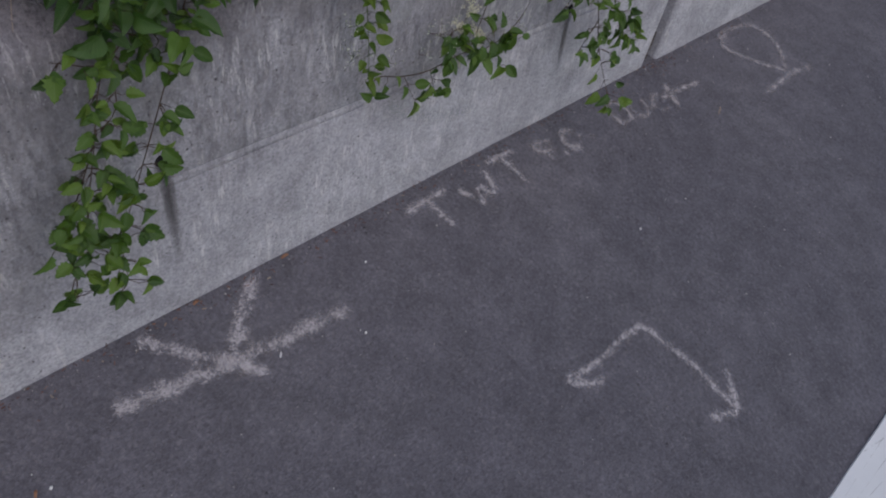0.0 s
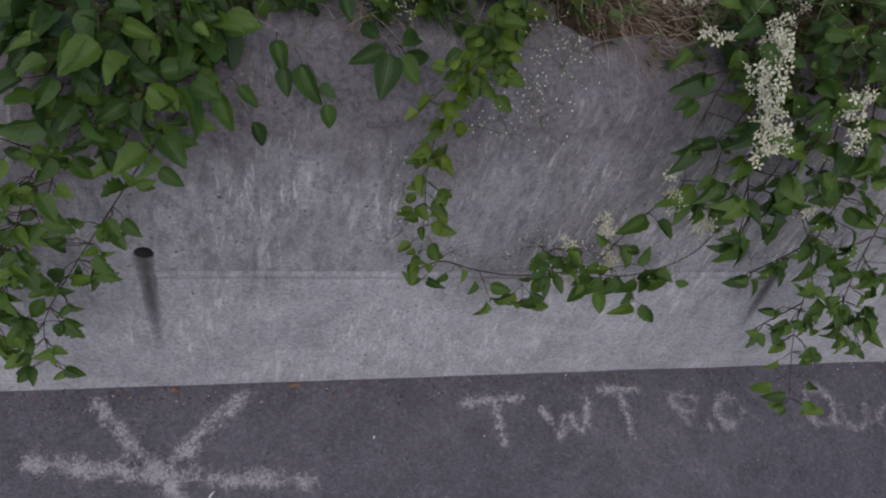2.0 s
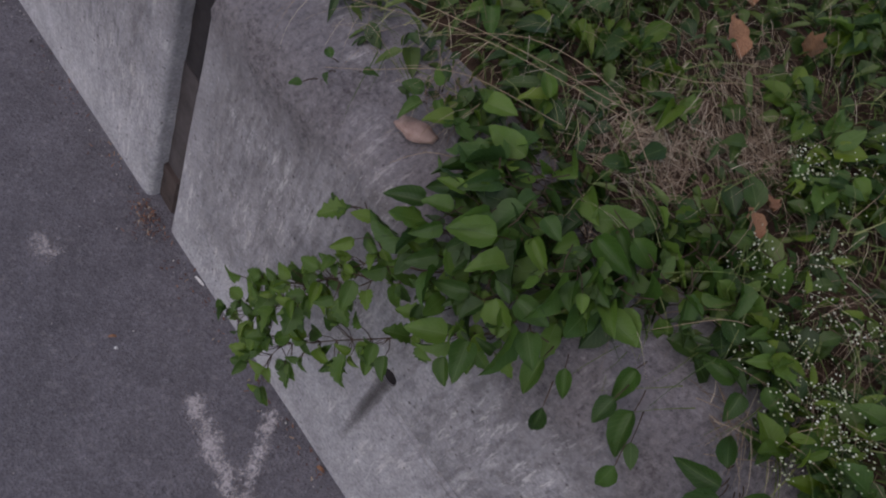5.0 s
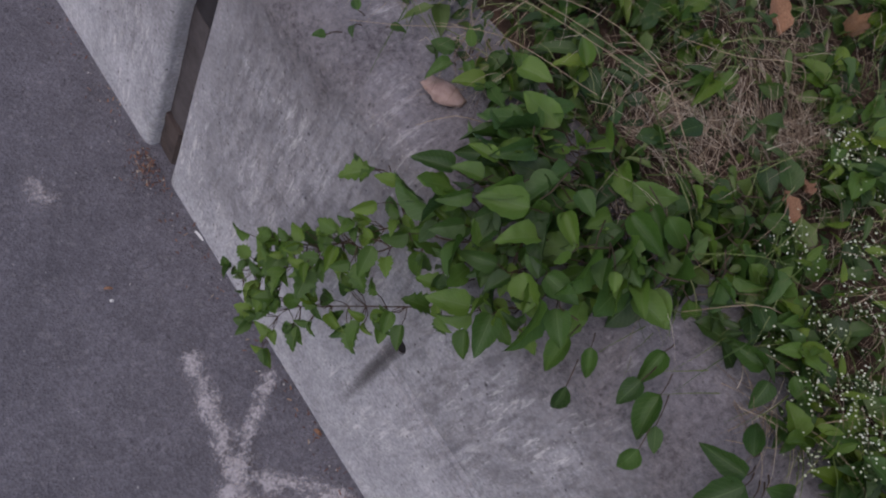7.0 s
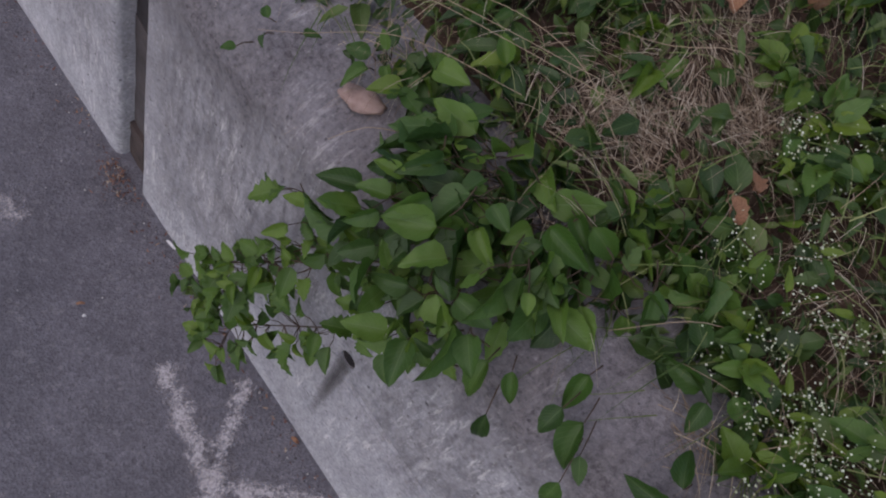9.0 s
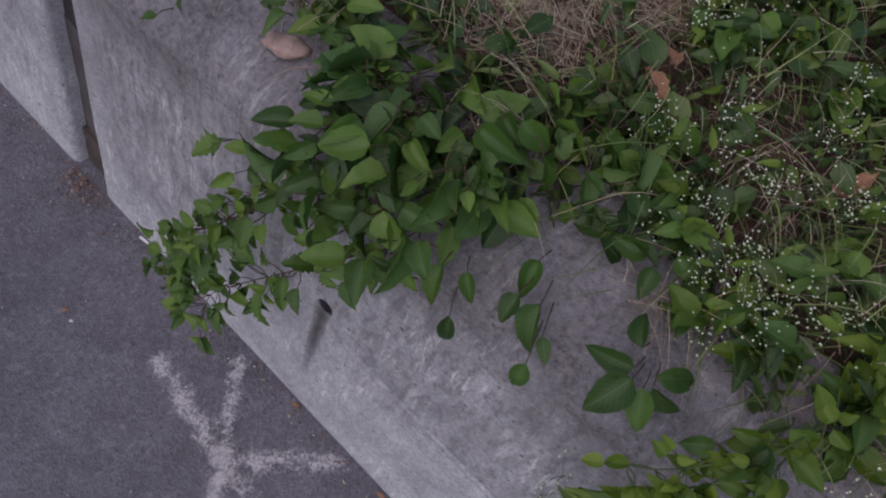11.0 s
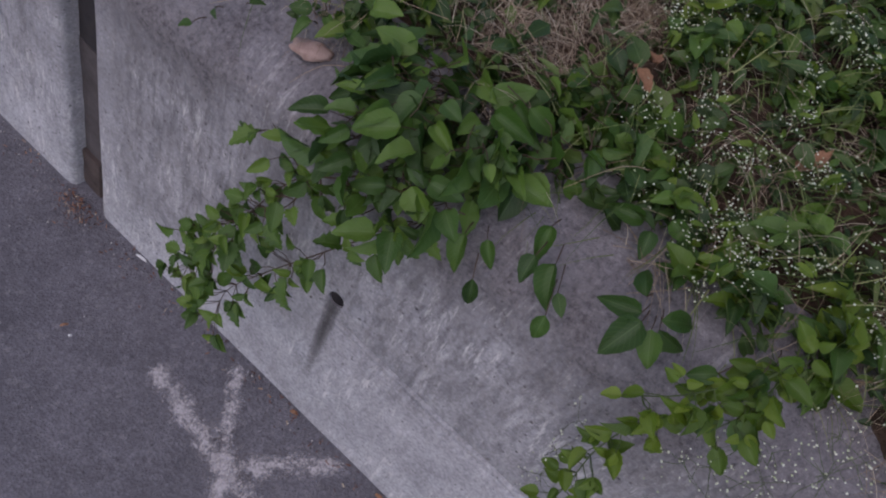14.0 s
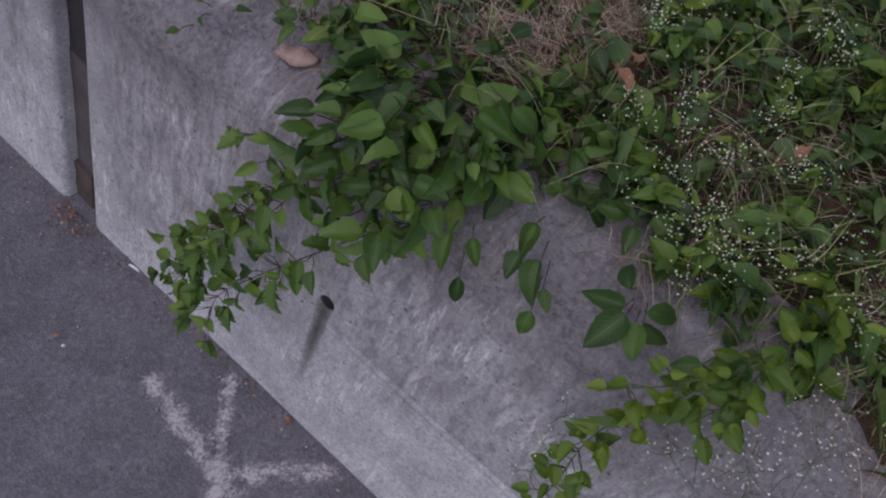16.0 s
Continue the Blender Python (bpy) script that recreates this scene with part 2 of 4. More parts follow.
STRAW = make_blades("straw", (0.0, (0.15, 0.10, 0.07)), (0.6, (0.36, 0.27, 0.185)), (1.0, (0.60, 0.52, 0.40)))
STEM = make_plain("stem_bark", (0.045, 0.03, 0.022), (0.095, 0.06, 0.04), 60, 0.8, 0.4)
STEM_GREEN = make_plain("stem_green", (0.05, 0.08, 0.025), (0.09, 0.12, 0.04), 60, 0.7, 0.3)
BUD = make_blades("bud", (0.0, (0.34, 0.40, 0.22)), (0.5, (0.58, 0.61, 0.45)), (1.0, (0.74, 0.75, 0.64)))
CREAM = make_blades("petal", (0.0, (0.56, 0.53, 0.36)), (0.5, (0.68, 0.66, 0.50)), (1.0, (0.76, 0.75, 0.62)))
DEAD = make_plain("dead_leaf", (0.17, 0.075, 0.042), (0.44, 0.25, 0.15), 35, 0.8, 0.5)
TAN = make_plain("tan_stone", (0.27, 0.175, 0.15), (0.44, 0.32, 0.285), 60, 0.85, 0.4, 0.003)
PAINT = make_spray("white_spray_paint", (0.64, 0.60, 0.615), 0.8)
FAINT = make_spray("faint_spray_paint", (0.57, 0.53, 0.54), 0.72)
LIME = make_spray("lime_smear", (0.60, 0.60, 0.61), 0.38, 0.6)
DAMP = make_spray("damp_stain", (0.085, 0.075, 0.075), 0.62, 0.12)

# ---- geometry helpers ----


def mesh_from(name, verts, faces, material, uvs=None, smooth=False):
    me = bpy.data.meshes.new(name)
    me.from_pydata([tuple(v) for v in verts], [], faces)
    if uvs is not None:
        layer = me.uv_layers.new(name="UVMap")
        idx = np.empty(len(me.loops), dtype=np.int32)
        me.loops.foreach_get("vertex_index", idx)
        layer.data.foreach_set("uv", np.asarray(uvs, dtype=np.float32)[idx].ravel())
    for mt in material if isinstance(material, (list, tuple)) else [material]:
        me.materials.append(mt)
    if smooth:
        me.shade_smooth()
    me.update()
    return me


def put_part(name, me, parent, label="", m=None):
    ob = new(name, me)
    ob.parent = parent
    if m is not None:
        ob.matrix_local = m
    if label:
        tagged(ob, label)
    return ob


def part(name, bm, material, parent, label=""):
    me = bpy.data.meshes.new(name)
    bm.to_mesh(me)
    bm.free()
    me.materials.append(material)
    return put_part(name, me, parent, label)


class Bag:
    """Collects many small pieces into one mesh."""

    def __init__(self):
        self.v, self.f, self.uv = [], [], []

    def add(self, verts, faces, uvs=None, m=None):
        n = len(self.v)
        self.v += [tuple(m @ Vector(v)) for v in verts] if m is not None else [tuple(v) for v in verts]
        self.f += [tuple(i + n for i in f) for f in faces]
        self.uv += list(uvs) if uvs is not None else [(0.5, 0.5)] * len(verts)

    def mesh(self, name, material, smooth=False):
        return mesh_from(name, self.v, self.f, material, self.uv, smooth)


def spline(pts, step=0.012):
    """A smooth line through the points."""
    p = [Vector(q) for q in pts]
    p = [2 * p[0] - p[1], *p, 2 * p[-1] - p[-2]]
    out = []
    for a, b, c, d in zip(p, p[1:], p[2:], p[3:]):
        n = max(2, int((c - b).length / step))
        for i in range(n):
            t = i / n
            out.append(0.5 * (2 * b + (c - a) * t + (2 * a - 5 * b + 4 * c - d) * t * t + (3 * b - a - 3 * c + d) * t**3))
    out.append(p[-2])
    return out


def tube(bag, line, r0, r1, sides=5):
    verts, faces = [], []
    for i, q in enumerate(line):
        d = (line[min(i + 1, len(line) - 1)] - line[max(i - 1, 0)]).normalized()
        u = d.cross(Vector((0.31, 0.2, 0.93))).normalized()
        w = d.cross(u)
        r = r0 + (r1 - r0) * i / max(1, len(line) - 1)
        for k in range(sides):
            a = 2 * math.pi * k / sides
            verts.append(q + r * (math.cos(a) * u + math.sin(a) * w))
    for i in range(len(line) - 1):
        for k in range(sides):
            a, b = i * sides + k, i * sides + (k + 1) % sides
            faces.append((a, b, b + sides, a + sides))
    bag.add(verts, faces)


def leaf_shape(width=0.55, teeth=0, fold=0.25, droop=0.25, wave=0.03, seed=0, rows=11):
    """A pointed oval leaf of length 1 along +y, folded along its midrib: vertices, faces, uvs."""
    rng = random.Random(seed)
    verts, uvs, faces = [], [], []
    for i in range(rows):
        t = i / (rows - 1)
        w = width * 0.5 * (math.sin(math.pi * t**0.74) ** 0.72) * (1.0 - 0.16 * t)
        if 0 < i < rows - 1 and teeth:
            w *= 1 + teeth * (0.5 if i % 2 else -0.5)
        if i in (0, rows - 1):
            w = 0.0
        sag = -droop * t * t
        for side in (-1, -0.5, 0, 0.5, 1):
            up = fold * abs(side) * w + wave * rng.uniform(-1, 1) * abs(side)
            verts.append((side * w, t, sag + up))
            uvs.append((0.5 + 0.5 * side, t))
    for i in range(rows - 1):
        for k in range(4):
            a = i * 5 + k
            faces.append((a, a + 1, a + 6, a + 5))
    return verts, faces, uvs


LEAF_FORMS = [leaf_shape(0.66, 0.05, 0.8, 0.3, 0.035, 1), leaf_shape(0.56, 0.05, 1.3, 0.45, 0.045, 2), leaf_shape(0.70, 0.05, 0.6, 0.15, 0.05, 3),
              leaf_shape(0.54, 0.05, 1.1, 0.5, 0.05, 4), leaf_shape(0.68, 0.05, 0.7, 0.35, 0.06, 5), leaf_shape(0.62, 0.05, 0.2, -0.2, 0.06, 9)]
TOOTHED_FORMS = [leaf_shape(0.74, 0.36, 0.5, 0.3, 0.06, 6), leaf_shape(0.64, 0.3, 0.7, 0.45, 0.06, 7), leaf_shape(0.6, 0.14, 0.5, 0.35, 0.05, 8)]
SMALL_FORMS = [leaf_shape(0.55, 0, 0.5, 0.35, 0.04, 11, 5), leaf_shape(0.30, 0, 0.5, 0.5, 0.03, 12, 5), leaf_shape(0.64, 0, 0.3, 0.2, 0.06, 13, 5), leaf_shape(0.20, 0, 0.4, 0.6, 0.02, 14, 5)]


def leaf_meshes(forms, material):
    return [mesh_from("leaf", v, f, material, uv, True) for v, f, uv in forms]


DARK_LEAVES = leaf_meshes(LEAF_FORMS, LEAF_DARK)
TOOTHED_LEAVES = leaf_meshes(TOOTHED_FORMS + LEAF_FORMS[:2], LEAF_MID)
FRESH_LEAVES = leaf_meshes(LEAF_FORMS[:3], LEAF_FRESH)


def leaf_pose(at, tip, normal, size):
    y = Vector(tip).normalized()
    x = y.cross(Vector(normal)).normalized()
    z = x.cross(y)
    m = Matrix((x, y, z)).transposed().to_4x4()
    return Matrix.Translation(at) @ m @ Matrix.Scale(size, 4)


def rand_dir(rng, spread=1.0):
    return Vector((rng.uniform(-1, 1), rng.uniform(-1, 1), rng.uniform(-1, 1))) * spread


def bud_spray(bag_stem, bag_bud, rng, at, size, count, up=(0, -0.3, 1)):
    """A loose umbel of tiny round buds on thin stalks."""
    at = Vector(at)
    top = at + Vector(up).normalized() * size * 0.4
    for _ in range(count):
        q = top + Vector((rng.gauss(0, 0.36), rng.gauss(0, 0.36), rng.gauss(0, 0.2))) * size
        if rng.random() < 0.35:
            tube(bag_stem, [at.lerp(top, rng.random() * 0.8), (at + q) / 2 + rand_dir(rng, 0.006), q], 0.0004, 0.0003, 3)
        r = rng.uniform(0.0009, 0.0019)
        verts = [(r, 0, 0), (-r, 0, 0), (0, r, 0), (0, -r, 0), (0, 0, r * 1.2), (0, 0, -r * 1.2)]
        faces = [(0, 2, 4), (2, 1, 4), (1, 3, 4), (3, 0, 4), (2, 0, 5), (1, 2, 5), (3, 1, 5), (0, 3, 5)]
        bag_bud.add(verts, faces, None, Matrix.Translation(q))


def flower_panicle(bag, rng, line, radius, count):
    """Dense cream four-petalled flowers gathered round a line."""
    for _ in range(count):
        q = rng.choice(line) + rand_dir(rng, 1.0).normalized() * radius * rng.random() ** 0.5
        n = Vector((0, -0.5, 1)) + rand_dir(rng, 0.8)
        m = leaf_pose(q, rand_dir(rng), n, rng.uniform(0.006, 0.0105))
        for k in range(4):
            a = math.pi / 2 * k
            r = Matrix.Rotation(a, 4, "Z")
            bag.add([(0, 0.1, 0), (-0.24, 0.6, 0.12), (0, 1.0, -0.05), (0.24, 0.6, 0.12)], [(0, 1, 2, 3)], None, m @ r)
        for k in range(5):
            d = Vector((rng.uniform(-0.3, 0.3), rng.uniform(-0.3, 0.3), 0.7))
            bag.add([(-0.03, 0, 0), (0.03, 0, 0), d], [(0, 1, 2)], None, m)


def plant(name, label, category, at, group=""):
    e = new(name)
    e.empty_display_size = 0.05
    e.location = at
    return tagged(e, label, category, group)


def vine(name, label, lines, meshes, size, spacing, seed, out=0.03, stem=STEM_GREEN, thick=0.0022, group="", trio=0.5, buds=(), flowers=()):
    """A climbing plant: stems, stalked leaves in pairs along them, and its flowers."""
    rng = random.Random(seed)
    root = Vector(lines[0][0])
    thing = plant(name, label, "vine", root, group)
    shift = Matrix.Translation(-root)
    stems = Bag()
    holder = []
    for pts in lines:
        line = spline(pts)
        tube(stems, line, thick, thick * 0.5)
        left, far = spacing * 0.5, 0.0
        for a, b in zip(line, line[1:]):
            left -= (b - a).length
            if left > 0:
                continue
            left = spacing * rng.uniform(0.75, 1.25)
            for side in (-1, 1):
                reach = Vector((side * rng.uniform(0.3, 1.0), -rng.uniform(0.1, 0.9), rng.uniform(-0.4, 0.7))).normalized() * rng.uniform(0.6, 1.3) * out
                end = b + reach
                n = 3 if rng.random() < trio else 1
                for k in range(n):
                    s = size * rng.uniform(0.65, 1.2) * (1.0 if k == 0 else 0.8)
                    tip = reach.normalized() + rand_dir(rng, 0.55) + Vector((0, -0.1, -0.45))
                    if k:
                        tip = tip + Vector(((-1) ** k * 1.1, 0, 0.2))
                    holder.append((end + rand_dir(rng, 0.006), s, b, tip))
    for at, s, b, tip in holder:
        normal = Vector((0, -0.8, 0.75)) + rand_dir(rng, 0.6)
        put_part("leaf", rng.choice(meshes), thing, "", shift @ leaf_pose(at, tip, normal, s))
        tube(stems, [b, (b + at) / 2 + rand_dir(rng, 0.004), at], 0.0008, 0.0006, 3)
    for at, s, n in buds:
        umbel = Bag()
        bud_spray(stems, umbel, rng, at, s, n)
        tagged(put_part("bud_umbel", umbel.mesh("bud_umbel", BUD), thing, "tiny greenish-white buds", shift), kind="stuff")
    for pts, r, n in flowers:
        bag = Bag()
        flower_panicle(bag, rng, spline(pts) if len(pts) > 1 else [Vector(pts[0])], r, n)
        tagged(put_part("flower_panicle", bag.mesh("flower_panicle", CREAM), thing, "cream clematis flowers", shift), kind="stuff")
    put_part("stem", stems.mesh("stem", stem, True), thing, "", shift)
    return thing


# ---- the setting: street, wall, bank ----
BATTER = 0.173


def wall_top(x):
    """The wall's top climbs gently along the street."""
    return 0.765 + 0.09 * max(-2.5, min(2.5, x))


def ground_sheet():
    xs = [-200, -40, -8, *np.linspace(-4, 6, 41), 10, 40, 200]
    ys = [-200, -40, -10, *np.linspace(-4, 0.0, 21), 0.2]
    verts, faces = [], []
    for y in ys:
        for x in xs:
            near = 1.0 if -4 <= x <= 6 and y > -4 else 0.0
            z = 0.006 * noise.noise(Vector((x * 1.2, y * 1.2, 0))) * near * min(1.0, max(0.0, -y * 3))
            verts.append((x, y, z - 0.0))
    n = len(xs)
    for j in range(len(ys) - 1):
        for i in range(n - 1):
            a = j * n + i
            faces.append((a, a + 1, a + n + 1, a + n))
    return tagged(new("road", mesh_from("road", verts, faces, ASPHALT, None, True)), "dark grey worn asphalt street surface with fine grit", "road", "", "structure")


def wall_profile():
    """(y, z) from the buried foot up the leaning face, over the worn shoulder and back to the bank."""
    pts = [(BATTER * -0.15, -0.15), (0.0, 0.0)]
    pts += [(BATTER * z, z) for z in (0.03, 0.08, 0.14, 0.2, 0.26, 0.32, 0.356)] + [(BATTER * 0.361 + 0.003, 0.361), (BATTER * 0.366, 0.366), (BATTER * 0.377, 0.377)]
    pts += [(BATTER * 0.382 + 0.004, 0.382), (BATTER * 0.389, 0.389)]
    pts += [(BATTER * z, z) for z in (0.42, 0.46, 0.52, 0.58, 0.63, 0.67, 0.69)]
    pts += [(0.124, 0.708), (0.132, 0.723), (0.144, 0.736), (0.163, 0.747), (0.19, 0.756), (0.22, 0.763), (0.25, 0.770), (0.29, 0.777), (0.34, 0.783), (0.34, -0.15)]
    return pts


def wall_panel(name, x0, x1, step, label, hole=None):
    pro = wall_profile()
    xs = [x0, x0 + 0.004, x0 + 0.014]
    k = max(2, int((x1 - x0) / step))
    xs += list(np.linspace(x0 + 0.03, x1 - 0.03, k)) + [x1 - 0.014, x1 - 0.004, x1]
    back = {0: 0.016, 1: 0.007, 2: 0.0015, len(xs) - 3: 0.0015, len(xs) - 2: 0.007, len(xs) - 1: 0.016}
    verts, faces = [], []
    for i, x in enumerate(xs):
        rise = wall_top(x) - 0.765
        for j, (y, z) in enumerate(pro):
            up = rise * max(0.0, min(1.0, (z - 0.42) / 0.28))
            y, z, level = y + BATTER * up, z + up, z
            if 0.355 < level < 0.39 and x < 0.1:
                y += (BATTER * z - y) * min(1.0, (0.1 - x) / 0.25)
            d = 0.0018 * noise.noise(Vector((x * 5, z * 5, 1)))
            if 0.685 < level < 0.78:
                d += 0.007 * noise.noise(Vector((x * 14, z * 20 + y * 14, 5))) + 0.004 * noise.noise(Vector((x * 40, y * 40, 9)))
            push = back.get(i, 0.0) if j < len(pro) - 2 else 0.0
            verts.append((x, y + push + d, z - 0.5 * d - (push * 0.5 if level > 0.7 else 0)))
    n = len(pro)
    for i in range(len(xs) - 1):
        for j in range(n):
            a, b = i * n + j, i * n + (j + 1) % n
            faces.append((a, a + n, b + n, b))
    faces.append(tuple(range(n)))
    faces.append(tuple(reversed(range((len(xs) - 1) * n, len(xs) * n))))
    me = mesh_from(name, verts, faces, CONCRETE)
    bm = bmesh.new()
    bm.from_mesh(me)
    bmesh.ops.recalc_face_normals(bm, faces=bm.faces)
    bm.to_mesh(me)
    bm.free()
    ob = new(name, me)
    for bore in hole or ():
        # each weep hole is bored into the face
        cm = bpy.data.meshes.new("bore")
        bm = bmesh.new()
        bmesh.ops.create_cone(bm, cap_ends=True, segments=24, radius1=bore[3], radius2=bore[3], depth=0.24, matrix=Matrix.Rotation(radians(90), 4, "X"))
        bm.to_mesh(cm)
        bm.free()
        cutter = new("bore", cm)
        cutter.location = (bore[0], bore[1] + 0.06, bore[2])
        mod = ob.modifiers.new("weep_hole", "BOOLEAN")
        mod.operation, mod.solver, mod.object = "DIFFERENCE", "EXACT", cutter
        bpy.context.view_layer.update()
        cut = bpy.data.meshes.new_from_object(ob.evaluated_get(bpy.context.evaluated_depsgraph_get()))
        ob.modifiers.clear()
        ob.data = cut
        bpy.data.objects.remove(cutter)
    ob.data.shade_smooth()
    ob.data.set_sharp_from_angle(angle=radians(40))
    return tagged(ob, label, "wall", "retaining wall panels", "structure")


def joint(name, x0, x1):
    """The open joint between two panels: recessed filler, dark board above."""
    thing = tagged(new(name), "recessed dark joint between two concrete wall panels", "wall joint", "", "structure")
    for nm, z0, z1, deep, mt, lb in (("filler", -0.05, 0.11, 0.024, JOINT, "brown crumbling joint filler"), ("board", 0.11, 0.42, 0.034, JOINT_BOARD, "weathered grey-brown joint board"), ("backing", 0.42, wall_top(x0) - 0.01, 0.036, BLACK, "black joint backing")):
        bag = Bag()
        rows = 9
        for i in range(rows):
            z = z0 + (z1 - z0) * i / (rows - 1)
            for x, dy in ((x0 - 0.004, 0.004), (x0 + 0.02, 0.0), (x1 - 0.03, 0.0), (x1 + 0.004, 0.05)):
                bag.v.append((x, BATTER * z + deep + dy + 0.004 * noise.noise(Vector((x * 30, z * 30, 3))), z))
            bag.v.append((x1 + 0.004, 0.33, z))
            bag.v.append((x0 - 0.004, 0.33, z))
        for i in range(rows - 1):
            for k in range(6):
                a, b = i * 6 + k, i * 6 + (k + 1) % 6
                bag.f.append((a, b, b + 6, a + 6))
        bag.f += [(5, 4, 3, 2, 1, 0), tuple(range((rows - 1) * 6, rows * 6))]
        bag.uv = [(0, 0)] * len(bag.v)
        put_part(nm, bag.mesh(nm, mt), thing, lb)
    return thing


def bank_z(x, y):
    base = wall_top(x) - 0.01 + 0.08 * min(1.0, max(0.0, (y - 0.3) / 0.5)) + 0.18 * max(0.0, min(1.0, (y - 0.8) / 3))
    base -= 0.3 * max(0.0, 0.3 - y)
    spill = max(0.0, min(1.0, (x - 0.56) / 0.16)) * max(0.0, min(1.0, (y - 0.20 - 0.04 * noise.noise(Vector((x * 11, 2, 6)))) / 0.07))
    base += spill * (0.045 + 0.022 * noise.noise(Vector((x * 38, y * 38, 8))))
    return base + 0.02 * noise.noise(Vector((x * 4, y * 4, 2))) + 0.008 * noise.noise(Vector((x * 17, y * 17, 4)))


def soil_bank():
    xs = [-200, -30, -6, *np.linspace(-3, 5, 161), 8, 30, 200]
    ys = [0.16, 0.18, 0.20, 0.22, 0.25, *np.linspace(0.28, 2.2, 60), 2.6, 3.4, 5, 9, 30, 200]
    verts = [(x, y, bank_z(x, y) - (0.03 if j == 0 else 0)) for j, y in enumerate(ys) for x in xs]
    n = len(xs)
    faces = [(j * n + i, j * n + i + 1, (j + 1) * n + i + 1, (j + 1) * n + i) for j in range(len(ys) - 1) for i in range(n - 1)]
    return tagged(new("ground", mesh_from("ground", verts, faces, SOIL, None, True)), "dark brown soil bank behind the retaining wall", "ground", "", "structure")


ground_sheet()
wall_panel("wall_left", -9.0, -0.706, 0.05, "grey weathered concrete retaining wall panel, leaning back")
wall_panel("wall_middle", -0.618, 1.900, 0.02, "grey stained concrete retaining wall panel with a weep hole", [(0.0, BATTER * 0.433, 0.433, 0.0165), (1.27, BATTER * 0.40, 0.40, 0.018)])
wall_panel("wall_right", 1.978, 11.0, 0.05, "grey weathered concrete retaining wall panel, leaning back")
joint("wall_joint_1", -0.706, -0.618)
joint("wall_joint_2", 1.900, 1.978)
soil_bank()


def weep_pipe(x, z, r):
    """A black drain pipe set just inside its hole, added so the hole reads dark."""
    y0 = BATTER * z
    verts, faces = [], []
    n = 24
    rings = ((0.004, r), (0.002, r - 0.0025), (0.16, r - 0.0025), (0.161, 0.001))
    for deep, rad in rings:
        for k in range(n):
            a = 2 * math.pi * k / n
            dz = rad * math.sin(a)
            verts.append((x + rad * math.cos(a), y0 + BATTER * dz + deep, z + dz))
    for i in range(len(rings) - 1):
        faces += [(i * n + k, i * n + (k + 1) % n, (i + 1) * n + (k + 1) % n, (i + 1) * n + k) for k in range(n)]
    return tagged(new("weep_pipe", mesh_from("weep_pipe", verts, faces, BLACK, None, True)), "black weep pipe set in the concrete wall", "pipe", "weep pipes")


weep_pipe(0.0, 0.433, 0.0163)
weep_pipe(1.27, 0.40, 0.0178)

# ---- spray marks on the street ----


def ribbon(pts, width, tail=1.0):
    """A painted stroke: vertices, faces and uvs (fade towards the ends, across) of a flat band along a line."""
    line = spline(pts, 0.006)
    head = (line[0] - line[1]).normalized()
    foot = (line[-1] - line[-2]).normalized()
    line = [line[0] + head * width * k for k in (0.4, 0.27, 0.13)] + line + [line[-1] + foot * width * k for k in (0.13, 0.27, 0.4)]
    run = [0.0]
    for p, q in zip(line, line[1:]):
        run.append(run[-1] + (q - p).length)
    verts, faces, uvs = [], [], []
    for i, q in enumerate(line):
        d = (line[min(i + 1, len(line) - 1)] - line[max(i - 1, 0)]).normalized()
        part_way = run[i] / run[-1]
        w = Vector((-d.y, d.x, 0)) * width / 2 * (1 + (tail - 1) * part_way)
        fade = min(run[i], run[-1] - run[i]) / (0.55 * width) if tail == 1.0 else min(run[i] / (0.3 * width), (1 - part_way) * 1.6)
        for s in (-1, 0, 1):
            verts.append(q + s * w)
            uvs.append((fade, 0.5 + 0.5 * s))
    for i in range(len(line) - 1):
        for k in range(2):
            a = i * 3 + k
            faces.append((a, a + 1, a + 4, a + 3))
    return verts, faces, uvs


def marking(name, label, strokes, width, material=None, lift=0.0042, category="road marking", to_world=None, tail=1.0):
    thing = tagged(new(name), label, category)
    for i, pts in enumerate(strokes):
        bag = Bag()
        v, f, uv = ribbon([(x, y, 0) for x, y in pts], width * 1.7, tail)
        if to_world:
            v = [to_world(p) for p in v]
        else:
            v = [(p.x, p.y, p.z + lift + 0.0006 * i) for p in v]
        bag.add(v, f, uv)
        put_part("stroke", bag.mesh("stroke", material or PAINT), thing)
    return thing


marking("star_mark", "faded white sprayed star of crossing strokes on asphalt",
        [[(-0.265, -0.148), (-0.13, -0.165), (0.0, -0.186), (0.15, -0.205), (0.30, -0.222)], [(-0.135, -0.03), (-0.07, -0.105), (0.0, -0.186), (0.055, -0.25)],
         [(0.165, -0.028), (0.085, -0.10), (0.0, -0.186)]], 0.05)
marking("arrow_mark", "white sprayed bent double arrow on asphalt",
        [[(0.665, -0.706), (0.788, -0.707), (0.916, -0.706), (0.970, -0.719), (0.985, -0.782), (1.005, -0.900), (1.003, -1.032)],
         [(0.744, -0.759), (0.699, -0.732), (0.662, -0.708), (0.680, -0.685)], [(1.082, -0.952), (1.044, -0.998), (1.000, -1.046)], [(0.918, -1.007), (0.960, -1.027), (1.000, -1.046)]], 0.032)
